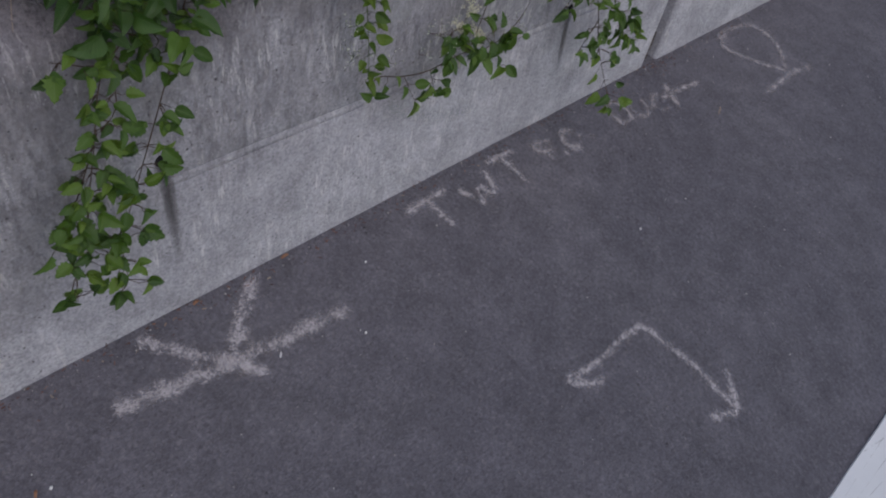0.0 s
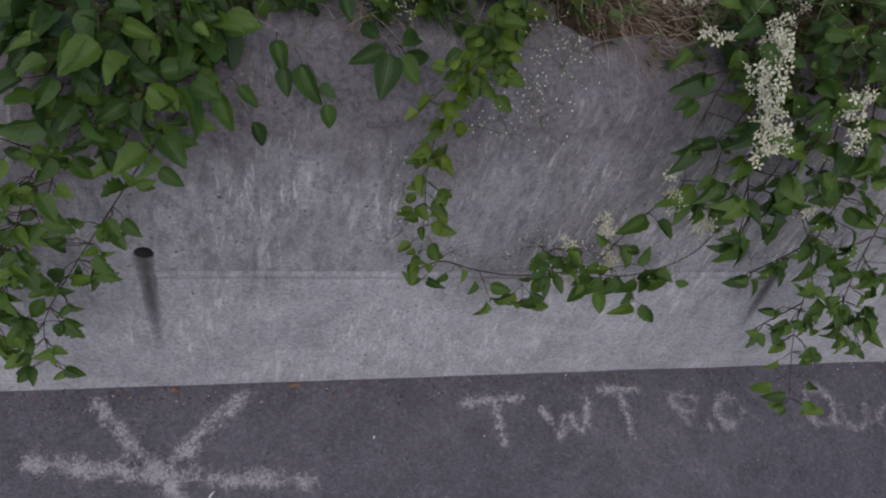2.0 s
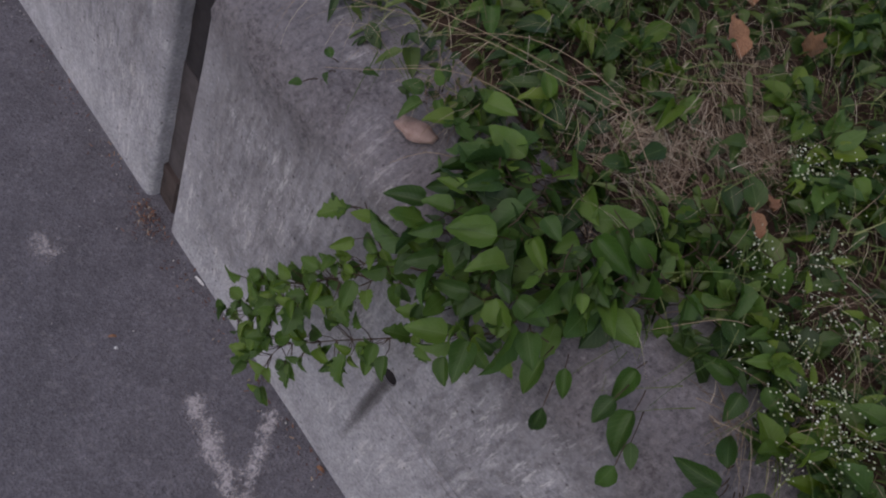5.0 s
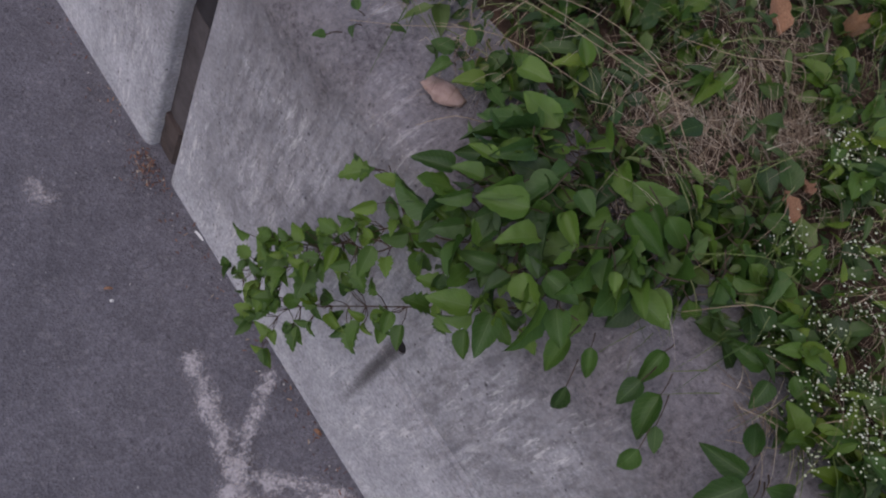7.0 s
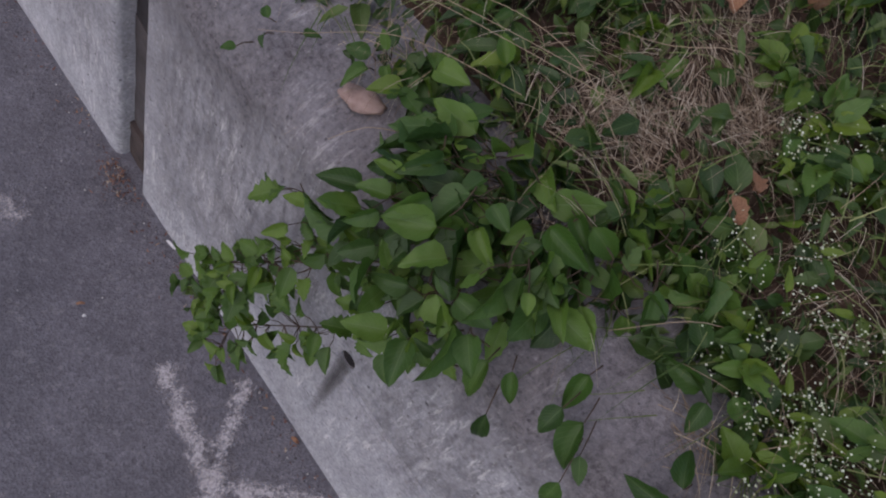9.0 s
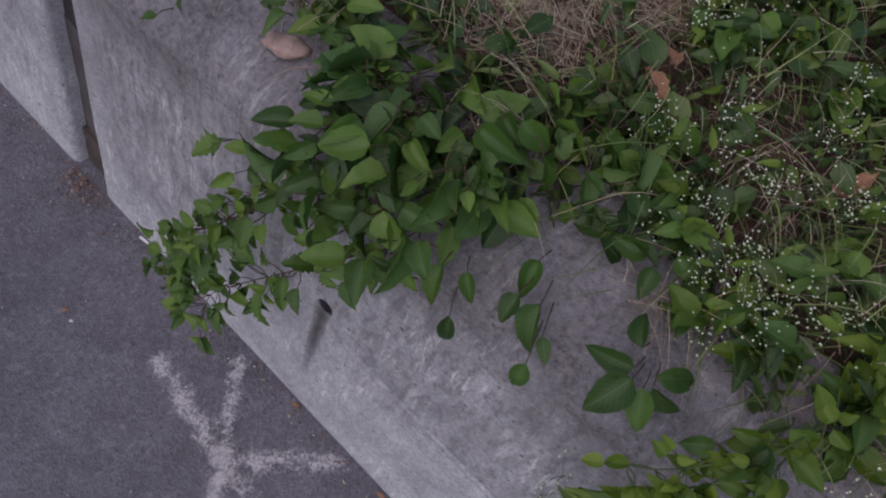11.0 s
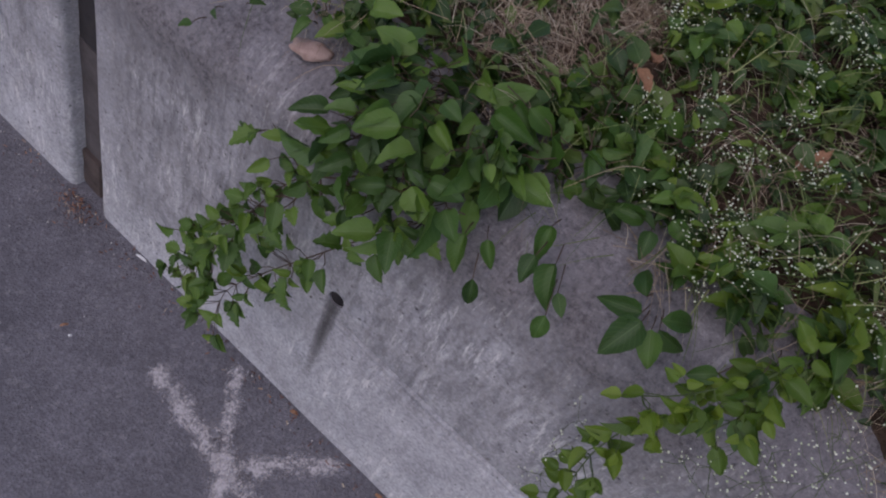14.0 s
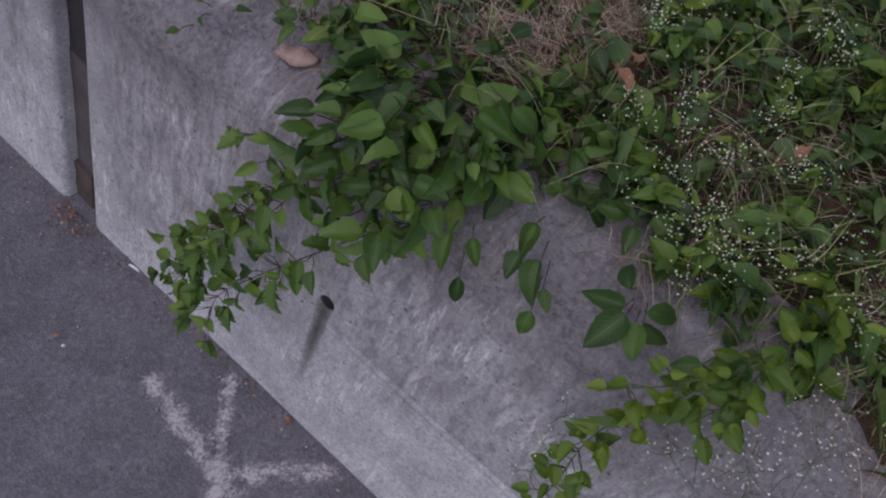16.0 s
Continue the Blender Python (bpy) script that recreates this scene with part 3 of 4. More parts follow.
marking("loop_mark", "faint white sprayed loop with a cross stroke on asphalt",
        [[(2.530, -0.325), (2.641, -0.199), (2.641, -0.084), (2.530, -0.040), (2.423, -0.045), (2.361, -0.098), (2.423, -0.206), (2.530, -0.325)], [(2.681, -0.359), (2.494, -0.344), (2.299, -0.354)]], 0.04, FAINT)
LETTERS = [
    ("t", [[(0.637, -0.072), (0.72, -0.068), (0.804, -0.066)], [(0.722, -0.07), (0.726, -0.13), (0.731, -0.19)]]),
    ("w", [[(0.832, -0.082), (0.85, -0.13), (0.868, -0.165), (0.895, -0.115), (0.918, -0.158), (0.94, -0.13), (0.958, -0.068)]]),
    ("t", [[(0.978, -0.057), (1.04, -0.055), (1.102, -0.053)], [(1.04, -0.055), (1.045, -0.12), (1.05, -0.186)]]),
    ("f", [[(1.18, -0.076), (1.2, -0.115), (1.222, -0.16)], [(1.178, -0.074), (1.22, -0.08), (1.27, -0.092)], [(1.2, -0.118), (1.255, -0.122)], [(1.275, -0.165), (1.285, -0.168)]]),
    ("o", [[(1.39, -0.095), (1.34, -0.09), (1.31, -0.125), (1.33, -0.165), (1.37, -0.155), (1.39, -0.12)], [(1.43, -0.16), (1.44, -0.163)]]),
    ("d", [[(1.61, -0.07), (1.60, -0.12), (1.60, -0.18)], [(1.61, -0.07), (1.66, -0.08), (1.68, -0.125), (1.66, -0.17), (1.60, -0.183)]]),
    ("u", [[(1.70, -0.12), (1.705, -0.175), (1.74, -0.195), (1.775, -0.17), (1.78, -0.13), (1.785, -0.19)]]),
    ("c", [[(1.88, -0.145), (1.84, -0.14), (1.81, -0.175), (1.83, -0.215), (1.88, -0.205)]]),
    ("t", [[(1.965, -0.11), (1.94, -0.17), (1.915, -0.23)], [(1.87, -0.165), (2.0, -0.17), (2.12, -0.182)]]),
]
for letter, strokes in LETTERS:
    strokes = [[(x if x < 1.05 else 1.05 + 0.93 * (x - 1.05), 0.92 * y) for x, y in line] for line in strokes]
    marking("letter_" + letter, "faded white sprayed capital letter of utility lettering on asphalt" if letter in "twf" else "faint white sprayed letter of utility lettering on asphalt",
            strokes, 0.034, PAINT if strokes[0][0][0] < 1.15 else FAINT, 0.0042, "lettering")


def on_wall(p):
    """x along the wall and height on its face, to the world."""
    return (p.x, BATTER * p.y - 0.003, p.y)


marking("damp_streak", "dark damp streak below the weep hole", [[(0.0, 0.416), (0.001, 0.31), (0.003, 0.165)]], 0.022, DAMP, category="stain", to_world=on_wall, tail=0.6)
marking("damp_streak", "faint damp streak on concrete", [[(1.270, 0.39), (1.282, 0.29), (1.30, 0.19)]], 0.02, DAMP, category="stain", to_world=on_wall, tail=0.6)
marking("chalk_smudge", "faint pale smudge on asphalt", [[(-0.76, -0.372), (-0.70, -0.361), (-0.66, -0.35)], [(-0.73, -0.24), (-0.69, -0.231), (-0.66, -0.222)]], 0.06, FAINT)
marking("lime_smear", "faint white curved smear on concrete", [[(0.575, 0.36), (0.61, 0.312), (0.70, 0.258), (0.81, 0.217), (0.92, 0.192)]], 0.05, LIME, category="stain", to_world=on_wall)
marking("lime_patch", "cloudy whitish patch on concrete", [[(0.53, 0.62), (0.575, 0.585), (0.62, 0.555)]], 0.09, LIME, category="stain", to_world=on_wall)



def painted_band(name, label, y0, y1, material, thick, seed):
    """A band of thick road paint along the street, with a worn edge."""
    xs = np.linspace(-6, 14, 401)
    verts, faces = [], []
    for x in xs:
        a = y0 + 0.0025 * noise.noise(Vector((x * 9, seed, 0))) + 0.001 * noise.noise(Vector((x * 60, seed, 2)))
        b = y1 + 0.0025 * noise.noise(Vector((x * 9, seed, 5)))
        verts += [(x, a, 0.002), (x, a - 0.002, 0.002 + thick), (x, b + 0.002, 0.002 + thick), (x, b, 0.002)]
    for i in range(len(xs) - 1):
        faces += [(4 * i + k, 4 * i + k + 1, 4 * i + k + 5, 4 * i + k + 4) for k in range(3)]
    return tagged(new(name, mesh_from(name, verts, faces, material)), label, "road marking", "", "structure")


def make_road_paint(name, pale, dark):
    m = Mat(name, 0.6, 0.4)
    base = m.ramp(m.noise(3, 5), (0.3, dark), (0.7, pale))
    crack = m.node("ShaderNodeTexVoronoi", Scale=9.0)
    crack.feature = "DISTANCE_TO_EDGE"
    m.link(m.scaled((0.35, 2.2, 1)), crack.inputs["Vector"])
    line = m.ramp(crack.outputs["Distance"], (0.004, 1.0), (0.012, 0.0))
    line = m.math("MULTIPLY", line, m.ramp(m.noise(25, 3), (0.45, 0.0), (0.6, 0.6)))
    base = m.mix(line, base, (0.2, 0.19, 0.18))
    m.colour(base)
    m.bump(m.noise(120, 3), 0.3, 0.002)
    return m.m


painted_band("line_white", "bright white painted line along the street", -1.345, -1.50, make_road_paint("white_line_paint", (0.78, 0.79, 0.79), (0.68, 0.69, 0.70)), 0.004, 1.0)
painted_band("line_blue", "dark blue painted band beside the white line", -1.504, -1.905, make_road_paint("blue_line_paint", (0.03, 0.045, 0.16), (0.022, 0.034, 0.12)), 0.004, 8.0)

# ---- hanging vines ----
vine("clematis_vine", "green clematis strand drooping free of the wall towards the street",
     [[(0.018, 0.160, 0.785), (-0.042, 0.095, 0.740), (-0.102, 0.065, 0.695), (-0.147, 0.020, 0.595), (-0.182, -0.010, 0.495), (-0.197, -0.030, 0.405)],
      [(0.088, 0.130, 0.765), (0.028, 0.075, 0.695), (-0.037, 0.030, 0.595), (-0.092, -0.005, 0.505), (-0.142, -0.035, 0.405), (-0.150, -0.058, 0.315)],
      [(-0.132, 0.035, 0.615), (-0.192, 0.005, 0.515), (-0.242, -0.015, 0.445)], [(-0.182, -0.010, 0.495), (-0.227, -0.035, 0.385), (-0.244, -0.055, 0.315)],
      [(-0.092, 0.070, 0.705), (-0.132, 0.075, 0.725), (-0.167, 0.080, 0.740)], [(-0.082, 0.065, 0.695), (-0.097, 0.035, 0.655), (-0.132, 0.020, 0.635)]],
     TOOTHED_LEAVES, 0.037, 0.034, 21, 0.027, STEM, 0.0014, "clematis vines", 0.6)
vine("clematis_vine", "fresh yellow-green clematis strand with tiny white buds hanging on the wall",
     [[(0.53, 0.27, 0.87), (0.50, 0.19, 0.885), (0.475, 0.125, 0.865), (0.435, 0.085, 0.80), (0.428, 0.064, 0.717), (0.440, 0.049, 0.631), (0.449, 0.037, 0.563), (0.456, 0.022, 0.48)],
      [(0.50, 0.19, 0.885), (0.44, 0.11, 0.86), (0.40, 0.085, 0.825)], [(0.52, 0.25, 0.87), (0.505, 0.15, 0.875), (0.49, 0.11, 0.84)]],
     FRESH_LEAVES, 0.032, 0.024, 22, 0.018, STEM_GREEN, 0.0014, "clematis vines", 0.3,
     buds=[((0.415, 0.05, 0.55), 0.05, 26), ((0.40, 0.06, 0.63), 0.04, 16), ((0.39, 0.07, 0.72), 0.04, 12), ((0.53, 0.115, 0.77), 0.09, 30), ((0.575, 0.125, 0.80), 0.08, 26), ((0.615, 0.165, 0.83), 0.08, 36), ((0.605, 0.215, 0.84), 0.08, 34), ((0.53, 0.135, 0.83), 0.06, 16), ((0.60, 0.12, 0.76), 0.05, 10), ((0.56, 0.15, 0.83), 0.06, 14), ((0.64, 0.20, 0.84), 0.06, 16), ((0.50, 0.09, 0.78), 0.06, 16)])
vine("clematis_vine", "thin dark clematis garland with cream flowers looped across the wall",
     [[(0.456, 0.022, 0.480), (0.505, 0.040, 0.475), (0.570, 0.032, 0.457), (0.655, 0.028, 0.445), (0.770, 0.030, 0.455), (0.865, 0.028, 0.442), (0.940, 0.034, 0.464), (0.988, 0.042, 0.510), (1.010, 0.056, 0.580), (1.040, 0.078, 0.684), (1.080, 0.148, 0.810)]],
     TOOTHED_LEAVES[2:], 0.030, 0.13, 23, 0.018, STEM, 0.0015, "clematis vines", 0.2,
     buds=[((0.660, 0.033, 0.540), 0.06, 40), ((0.720, 0.028, 0.540), 0.06, 44), ((0.510, 0.038, 0.510), 0.05, 14), ((0.950, 0.028, 0.490), 0.05, 22), ((1.020, 0.048, 0.570), 0.04, 14), ((0.600, 0.028, 0.510), 0.05, 12)],
     flowers=[([(0.705, 0.028, 0.570), (0.710, 0.028, 0.555)], 0.014, 12), ([(0.785, 0.073, 0.570), (0.805, 0.068, 0.535)], 0.018, 28), ([(0.820, 0.048, 0.495), (0.835, 0.038, 0.465)], 0.02, 24), ([(0.760, 0.023, 0.425)], 0.012, 7)])
vine("clematis_sprig", "bunch of dark leaves with buds on the garland",
     [[(0.720, 0.028, 0.478), (0.695, 0.018, 0.528), (0.675, 0.018, 0.573)], [(0.680, 0.028, 0.475), (0.710, 0.016, 0.518), (0.735, 0.013, 0.558)], [(0.740, 0.028, 0.480), (0.795, 0.013, 0.498), (0.840, 0.013, 0.513)], [(0.750, 0.028, 0.482), (0.800, 0.008, 0.463), (0.830, 0.008, 0.448)]],
     TOOTHED_LEAVES[2:], 0.044, 0.034, 123, 0.026, STEM, 0.0011, "clematis sprigs", 0.4)
for foot, tip, leaf_size in (((0.575, 0.032, 0.457), (0.620, 0.008, 0.370), 0.04), ((0.660, 0.028, 0.445), (0.685, 0.008, 0.370), 0.042), ((0.495, 0.043, 0.460), (0.465, 0.018, 0.430), 0.04), ((0.890, 0.028, 0.448), (0.920, 0.008, 0.370), 0.05), ((0.950, 0.034, 0.468), (0.975, 0.018, 0.410), 0.04), ((0.910, 0.030, 0.455), (0.885, 0.016, 0.500), 0.042)):
    middle = tuple((p + q) / 2 for p, q in zip(foot, tip))
    vine("clematis_sprig", "short side shoot of pointed dark leaves below the garland", [[foot, middle, tip]], TOOTHED_LEAVES[2:], leaf_size, 0.05, int(900 * foot[0]), 0.02, STEM, 0.0009, "clematis sprigs", 0.35)
vine("clematis_sprig", "dark leafy clematis sprig with cream flowers against the wall",
     [[(0.80, 0.035, 0.50), (0.84, 0.06, 0.60), (0.875, 0.07, 0.68), (0.855, 0.07, 0.735)], [(0.86, 0.07, 0.65), (0.90, 0.06, 0.67), (0.935, 0.055, 0.64)], [(0.865, 0.07, 0.70), (0.905, 0.06, 0.715)]],
     TOOTHED_LEAVES[2:], 0.048, 0.062, 124, 0.024, STEM, 0.0012, "clematis sprigs", 0.4,
     flowers=[([(0.85, 0.05, 0.69), (0.865, 0.045, 0.665)], 0.020, 28), ([(0.935, 0.04, 0.63), (0.955, 0.035, 0.605)], 0.022, 34), ([(0.825, 0.06, 0.735)], 0.012, 10), ([(1.0, 0.03, 0.595)], 0.010, 7)])
vine("clematis_vine", "green clematis strand drooping from the wall top to the street",
     [[(1.14, 0.26, 0.90), (1.13, 0.12, 0.88), (1.14, 0.04, 0.76), (1.17, 0.01, 0.62), (1.22, -0.03, 0.50), (1.27, -0.07, 0.37), (1.32, -0.12, 0.26), (1.355, -0.15, 0.19)],
      [(1.24, 0.24, 0.90), (1.24, 0.09, 0.85), (1.26, 0.03, 0.72), (1.29, 0.0, 0.60), (1.33, -0.03, 0.48), (1.38, -0.055, 0.38)], [(1.24, -0.04, 0.46), (1.20, -0.05, 0.40), (1.17, -0.06, 0.36)],
      [(1.17, 0.01, 0.62), (1.12, 0.0, 0.55), (1.08, -0.005, 0.50)], [(1.30, 0.0, 0.58), (1.36, -0.01, 0.53), (1.42, -0.02, 0.50)], [(1.33, -0.03, 0.47), (1.42, -0.04, 0.36), (1.50, -0.05, 0.30)]],
     TOOTHED_LEAVES, 0.042, 0.044, 24, 0.036, STEM, 0.0016, "clematis vines", 0.55,
     buds=[((1.12, 0.0, 0.66), 0.06, 24), ((1.22, 0.0, 0.6), 0.05, 18), ((1.08, 0.01, 0.54), 0.06, 20)], flowers=[([(1.08, 0.06, 0.80)], 0.02, 20), ([(1.10, 0.02, 0.70)], 0.012, 8)])
vine("clematis_vine", "sparse clematis strand with dull green leaves near the wall joint",
     [[(1.40, 0.30, 0.92), (1.43, 0.14, 0.90), (1.46, 0.06, 0.76), (1.49, 0.03, 0.62), (1.50, 0.01, 0.52)], [(1.58, 0.28, 0.93), (1.63, 0.15, 0.90), (1.66, 0.09, 0.78)]],
     TOOTHED_LEAVES, 0.042, 0.06, 29, 0.036, STEM, 0.0014, "clematis vines", 0.6)
vine("clematis_vine", "dense dark green clematis crown with large cream flower panicles",
     [[(1.04, 0.40, 0.90), (1.0, 0.24, 0.92), (0.94, 0.14, 0.89), (0.89, 0.08, 0.82), (0.90, 0.065, 0.75)], [(0.99, 0.2, 0.91), (0.94, 0.09, 0.83), (0.97, 0.055, 0.73), (1.03, 0.03, 0.63)], [(1.09, 0.15, 0.90), (1.08, 0.06, 0.79), (1.10, 0.03, 0.67)], [(1.10, 0.36, 0.91), (1.07, 0.2, 0.92), (1.04, 0.08, 0.85), (1.03, 0.05, 0.76)], [(1.14, 0.40, 0.91), (1.14, 0.24, 0.93), (1.12, 0.12, 0.90)],
      [(1.24, 0.40, 0.91), (1.23, 0.25, 0.93), (1.22, 0.13, 0.90)], [(1.36, 0.40, 0.91), (1.34, 0.25, 0.93), (1.32, 0.14, 0.90)], [(1.0, 0.42, 0.90), (0.92, 0.30, 0.91), (0.86, 0.22, 0.88)], [(0.94, 0.45, 0.90), (0.86, 0.38, 0.90), (0.80, 0.30, 0.87)], [(1.5, 0.4, 0.92), (1.47, 0.25, 0.93), (1.45, 0.16, 0.90)], [(0.97, 0.24, 0.91), (0.88, 0.15, 0.87), (0.845, 0.10, 0.82)]],
     DARK_LEAVES + TOOTHED_LEAVES[2:], 0.050, 0.038, 25, 0.05, STEM, 0.002, "clematis vines", 0.55,
     buds=[((1.09, 0.15, 0.93), 0.08, 36), ((1.22, 0.12, 0.91), 0.08, 30), ((0.99, 0.28, 0.95), 0.08, 30), ((1.0, 0.05, 0.88), 0.07, 24)],
     flowers=[([(0.96, 0.20, 0.925), (0.925, 0.15, 0.92), (0.90, 0.10, 0.91)], 0.034, 150), ([(0.89, 0.08, 0.91), (0.895, 0.04, 0.89), (0.905, 0.015, 0.86)], 0.030, 120), ([(1.01, 0.27, 0.925)], 0.026, 40), ([(1.19, 0.21, 0.92), (1.175, 0.16, 0.92), (1.155, 0.12, 0.90)], 0.026, 90),
              ([(0.90, 0.36, 0.91), (0.885, 0.34, 0.91)], 0.03, 60), ([(0.84, 0.28, 0.90)], 0.022, 26), ([(0.80, 0.30, 0.89)], 0.02, 24), ([(0.845, 0.205, 0.90), (0.875, 0.195, 0.90)], 0.014, 18), ([(1.04, 0.065, 0.91)], 0.024, 32), ([(1.03, 0.015, 0.89)], 0.02, 22), ([(1.09, 0.10, 0.90)], 0.012, 9)])

# ---- where the bank is dry ----
DRY = [(-0.04, 0.42, 0.085, 0.85), (0.02, 0.42, 0.06, 0.7), (0.03, 0.53, 0.09, 0.8), (0.06, 0.62, 0.08, 0.6), (-0.05, 0.67, 0.10, 0.85), (0.306, 0.25, 0.05, 0.8), (0.233, 0.59, 0.06, 0.5), (0.46, 0.61, 0.07, 0.6),
       (0.71, 0.33, 0.08, 0.9), (0.80, 0.27, 0.08, 0.9), (0.31, 0.49, 0.04, 0.5), (0.35, 0.37, 0.05, 0.7), (0.84, 0.33, 0.07, 0.7), (1.0, 0.42, 0.10, 0.8), (0.98, 0.68, 0.16, 0.7), (0.80, 0.75, 0.2, 0.6), (-0.24, 0.30, 0.07, 0.6), (0.62, 0.42, 0.07, 0.5)]


def dryness(x, y):
    return min(1.0, sum(w * math.exp(-((x - a) ** 2 + (y - b) ** 2) / (r * r)) for a, b, r, w in DRY) + 0.25 * max(0.0, noise.noise(Vector((x * 3, y * 3, 7)))))


# ---- the leafy cushion that spills over the wall's edge ----


def cushion(seed, total, y0, y1):
    """Broad leaves on long stalks, fanning from the bank over the wall's edge."""
    rng = random.Random(seed)
    thing = plant("clematis_bush", "cushion of broad dark green clematis leaves spilling over the wall top", "vine", (0.05, 0.3, 0.78), "leaf cushions")
    shift = Matrix.Translation((-0.05, -0.3, -0.78))
    stems = Bag()
    n = 0
    while n < total:
        x, y = rng.uniform(-0.13, 0.28), rng.uniform(y0, y1)
        lower = 0.065 + 0.5 * max(0.0, -0.045 - x) + 0.1 * max(0.0, x - 0.05)
        side = 0.10 + 0.62 * max(0.0, y - 0.15) - 0.4 * max(0.0, 0.11 - y)
        if y < lower or x > side or x < -0.12 + 0.05 * noise.noise(Vector((y * 9, seed, 0))):
            continue
        if y > 0.30 and rng.random() < dryness(x, y):
            continue
        layer = rng.random()
        z = wall_top(x) + 0.012 + 0.075 * layer - 1.1 * max(0.0, 0.145 - y)
        size = rng.choice((0.026, 0.034, 0.04, 0.048, 0.056, 0.066)) * rng.uniform(0.88, 1.1) * (0.8 + 0.25 * layer)
        away = Vector((x - 0.04, y - 0.30, 0)).normalized()
        tip = away * rng.uniform(0.2, 1.0) + Vector((rng.uniform(-0.8, 0.8), rng.uniform(-0.7, 0.7), rng.uniform(-0.6, 0.25)))
        normal = Vector((0, -0.3, 1)) + away * 0.2 + rand_dir(rng, 1.1)
        at = Vector((x, y, z))
        put_part("leaf", rng.choice(DARK_LEAVES), thing, "", shift @ leaf_pose(at, tip, normal, size))
        foot = at - tip.normalized() * rng.uniform(0.02, 0.05) + Vector((0, 0.008, -rng.uniform(0.01, 0.03)))
        tube(stems, [foot, foot.lerp(at, 0.6) + rand_dir(rng, 0.006), at], 0.0011, 0.0007, 3)
        n += 1
    tagged(put_part("stem", stems.mesh("stem", STEM, True), thing, "", shift), kind="stuff")
    return thing


def dangling(label, leaves, seed, foot):
    """A short shoot with a few large leaves over the wall's shoulder."""
    rng = random.Random(seed)
    thing = plant("clematis_shoot", label, "vine", foot, "short shoots")
    shift = Matrix.Translation(-Vector(foot))
    stems = Bag()
    for at, tip, size in leaves:
        normal = Vector((0, -0.7, 0.8)) + rand_dir(rng, 0.3)
        put_part("leaf", rng.choice(DARK_LEAVES), thing, "", shift @ leaf_pose(Vector(at), tip, normal, size * 0.76))
        tube(stems, spline([Vector(foot).lerp(Vector(at), 0.7), Vector(foot).lerp(Vector(at), 0.85) + Vector((0, -0.002, 0.004)), at], 0.02), 0.001, 0.0007, 4)
    tagged(put_part("stem", stems.mesh("stem", STEM, True), thing, "", shift), kind="stuff")
    return thing


cushion(31, 165, 0.06, 0.25)
cushion(32, 190, 0.17, 0.44)
dangling("pair of dark leaves on a short shoot over the wall's edge", [((0.13, 0.125, 0.785), (0.25, -0.7, -0.5), 0.07), ((0.155, 0.14, 0.785), (0.6, -0.5, -0.3), 0.05), ((0.175, 0.095, 0.765), (0.4, -0.5, -0.6), 0.052)], 41, (0.12, 0.19, 0.79))
dangling("dark leaves on a short shoot over the wall's edge", [((0.205, 0.195, 0.82), (0.2, -0.7, -0.3), 0.062), ((0.215, 0.15, 0.815), (0.1, -0.8, -0.4), 0.05), ((0.24, 0.16, 0.815), (0.35, -0.8, -0.5), 0.078), ((0.265, 0.14, 0.80), (0.7, -0.4, -0.4), 0.04), ((0.272, 0.105, 0.80), (0.2, -0.6, -0.6), 0.048)], 42, (0.21, 0.27, 0.80))
dangling("spread of five broad dark leaves over the wall's edge",
         [((0.352, 0.165, 0.85), (-0.7, -0.3, -0.1), 0.068), ((0.358, 0.155, 0.85), (-0.2, -0.9, -0.4), 0.08), ((0.372, 0.155, 0.85), (0.6, -0.8, -0.4), 0.06), ((0.375, 0.175, 0.85), (0.6, 0.5, 0.0), 0.07), ((0.38, 0.165, 0.845), (0.8, 0.0, -0.2), 0.055), ((0.345, 0.19, 0.845), (-0.5, 0.6, 0.0), 0.06)], 43, (0.36, 0.24, 0.82))
dangling("fresh leaves on a shoot beside the pale strand", [((0.49, 0.185, 0.885), (-0.1, -0.9, -0.3), 0.064), ((0.495, 0.215, 0.885), (0.5, 0.2, 0.0), 0.05), ((0.455, 0.155, 0.87), (-0.5, -0.4, -0.3), 0.045), ((0.50, 0.13, 0.865), (0.5, -0.7, -0.4), 0.045), ((0.475, 0.125, 0.865), (0.1, -0.9, -0.5), 0.05)], 44, (0.50, 0.28, 0.85))
dangling("broad leaves fallen forward over the bank's edge", [((0.285, 0.285, 0.84), (-0.8, -0.3, -0.1), 0.065), ((0.30, 0.275, 0.84), (0.2, -0.6, -0.2), 0.05), ((0.255, 0.31, 0.85), (-0.6, 0.3, 0.0), 0.055), ((0.31, 0.30, 0.85), (0.8, -0.2, 0.0), 0.05)], 46, (0.28, 0.33, 0.81))
dangling("small weed sprig on the bare wall top", [((-0.37, 0.115, 0.735), (-0.3, -0.9, 0.1), 0.026), ((-0.36, 0.15, 0.75), (0.6, -0.7, 0.1), 0.026), ((-0.375, 0.165, 0.755), (-0.8, 0.2, 0.1), 0.03), ((-0.335, 0.19, 0.755), (0.5, 0.6, 0.2), 0.03)], 45, (-0.355, 0.19, 0.735))
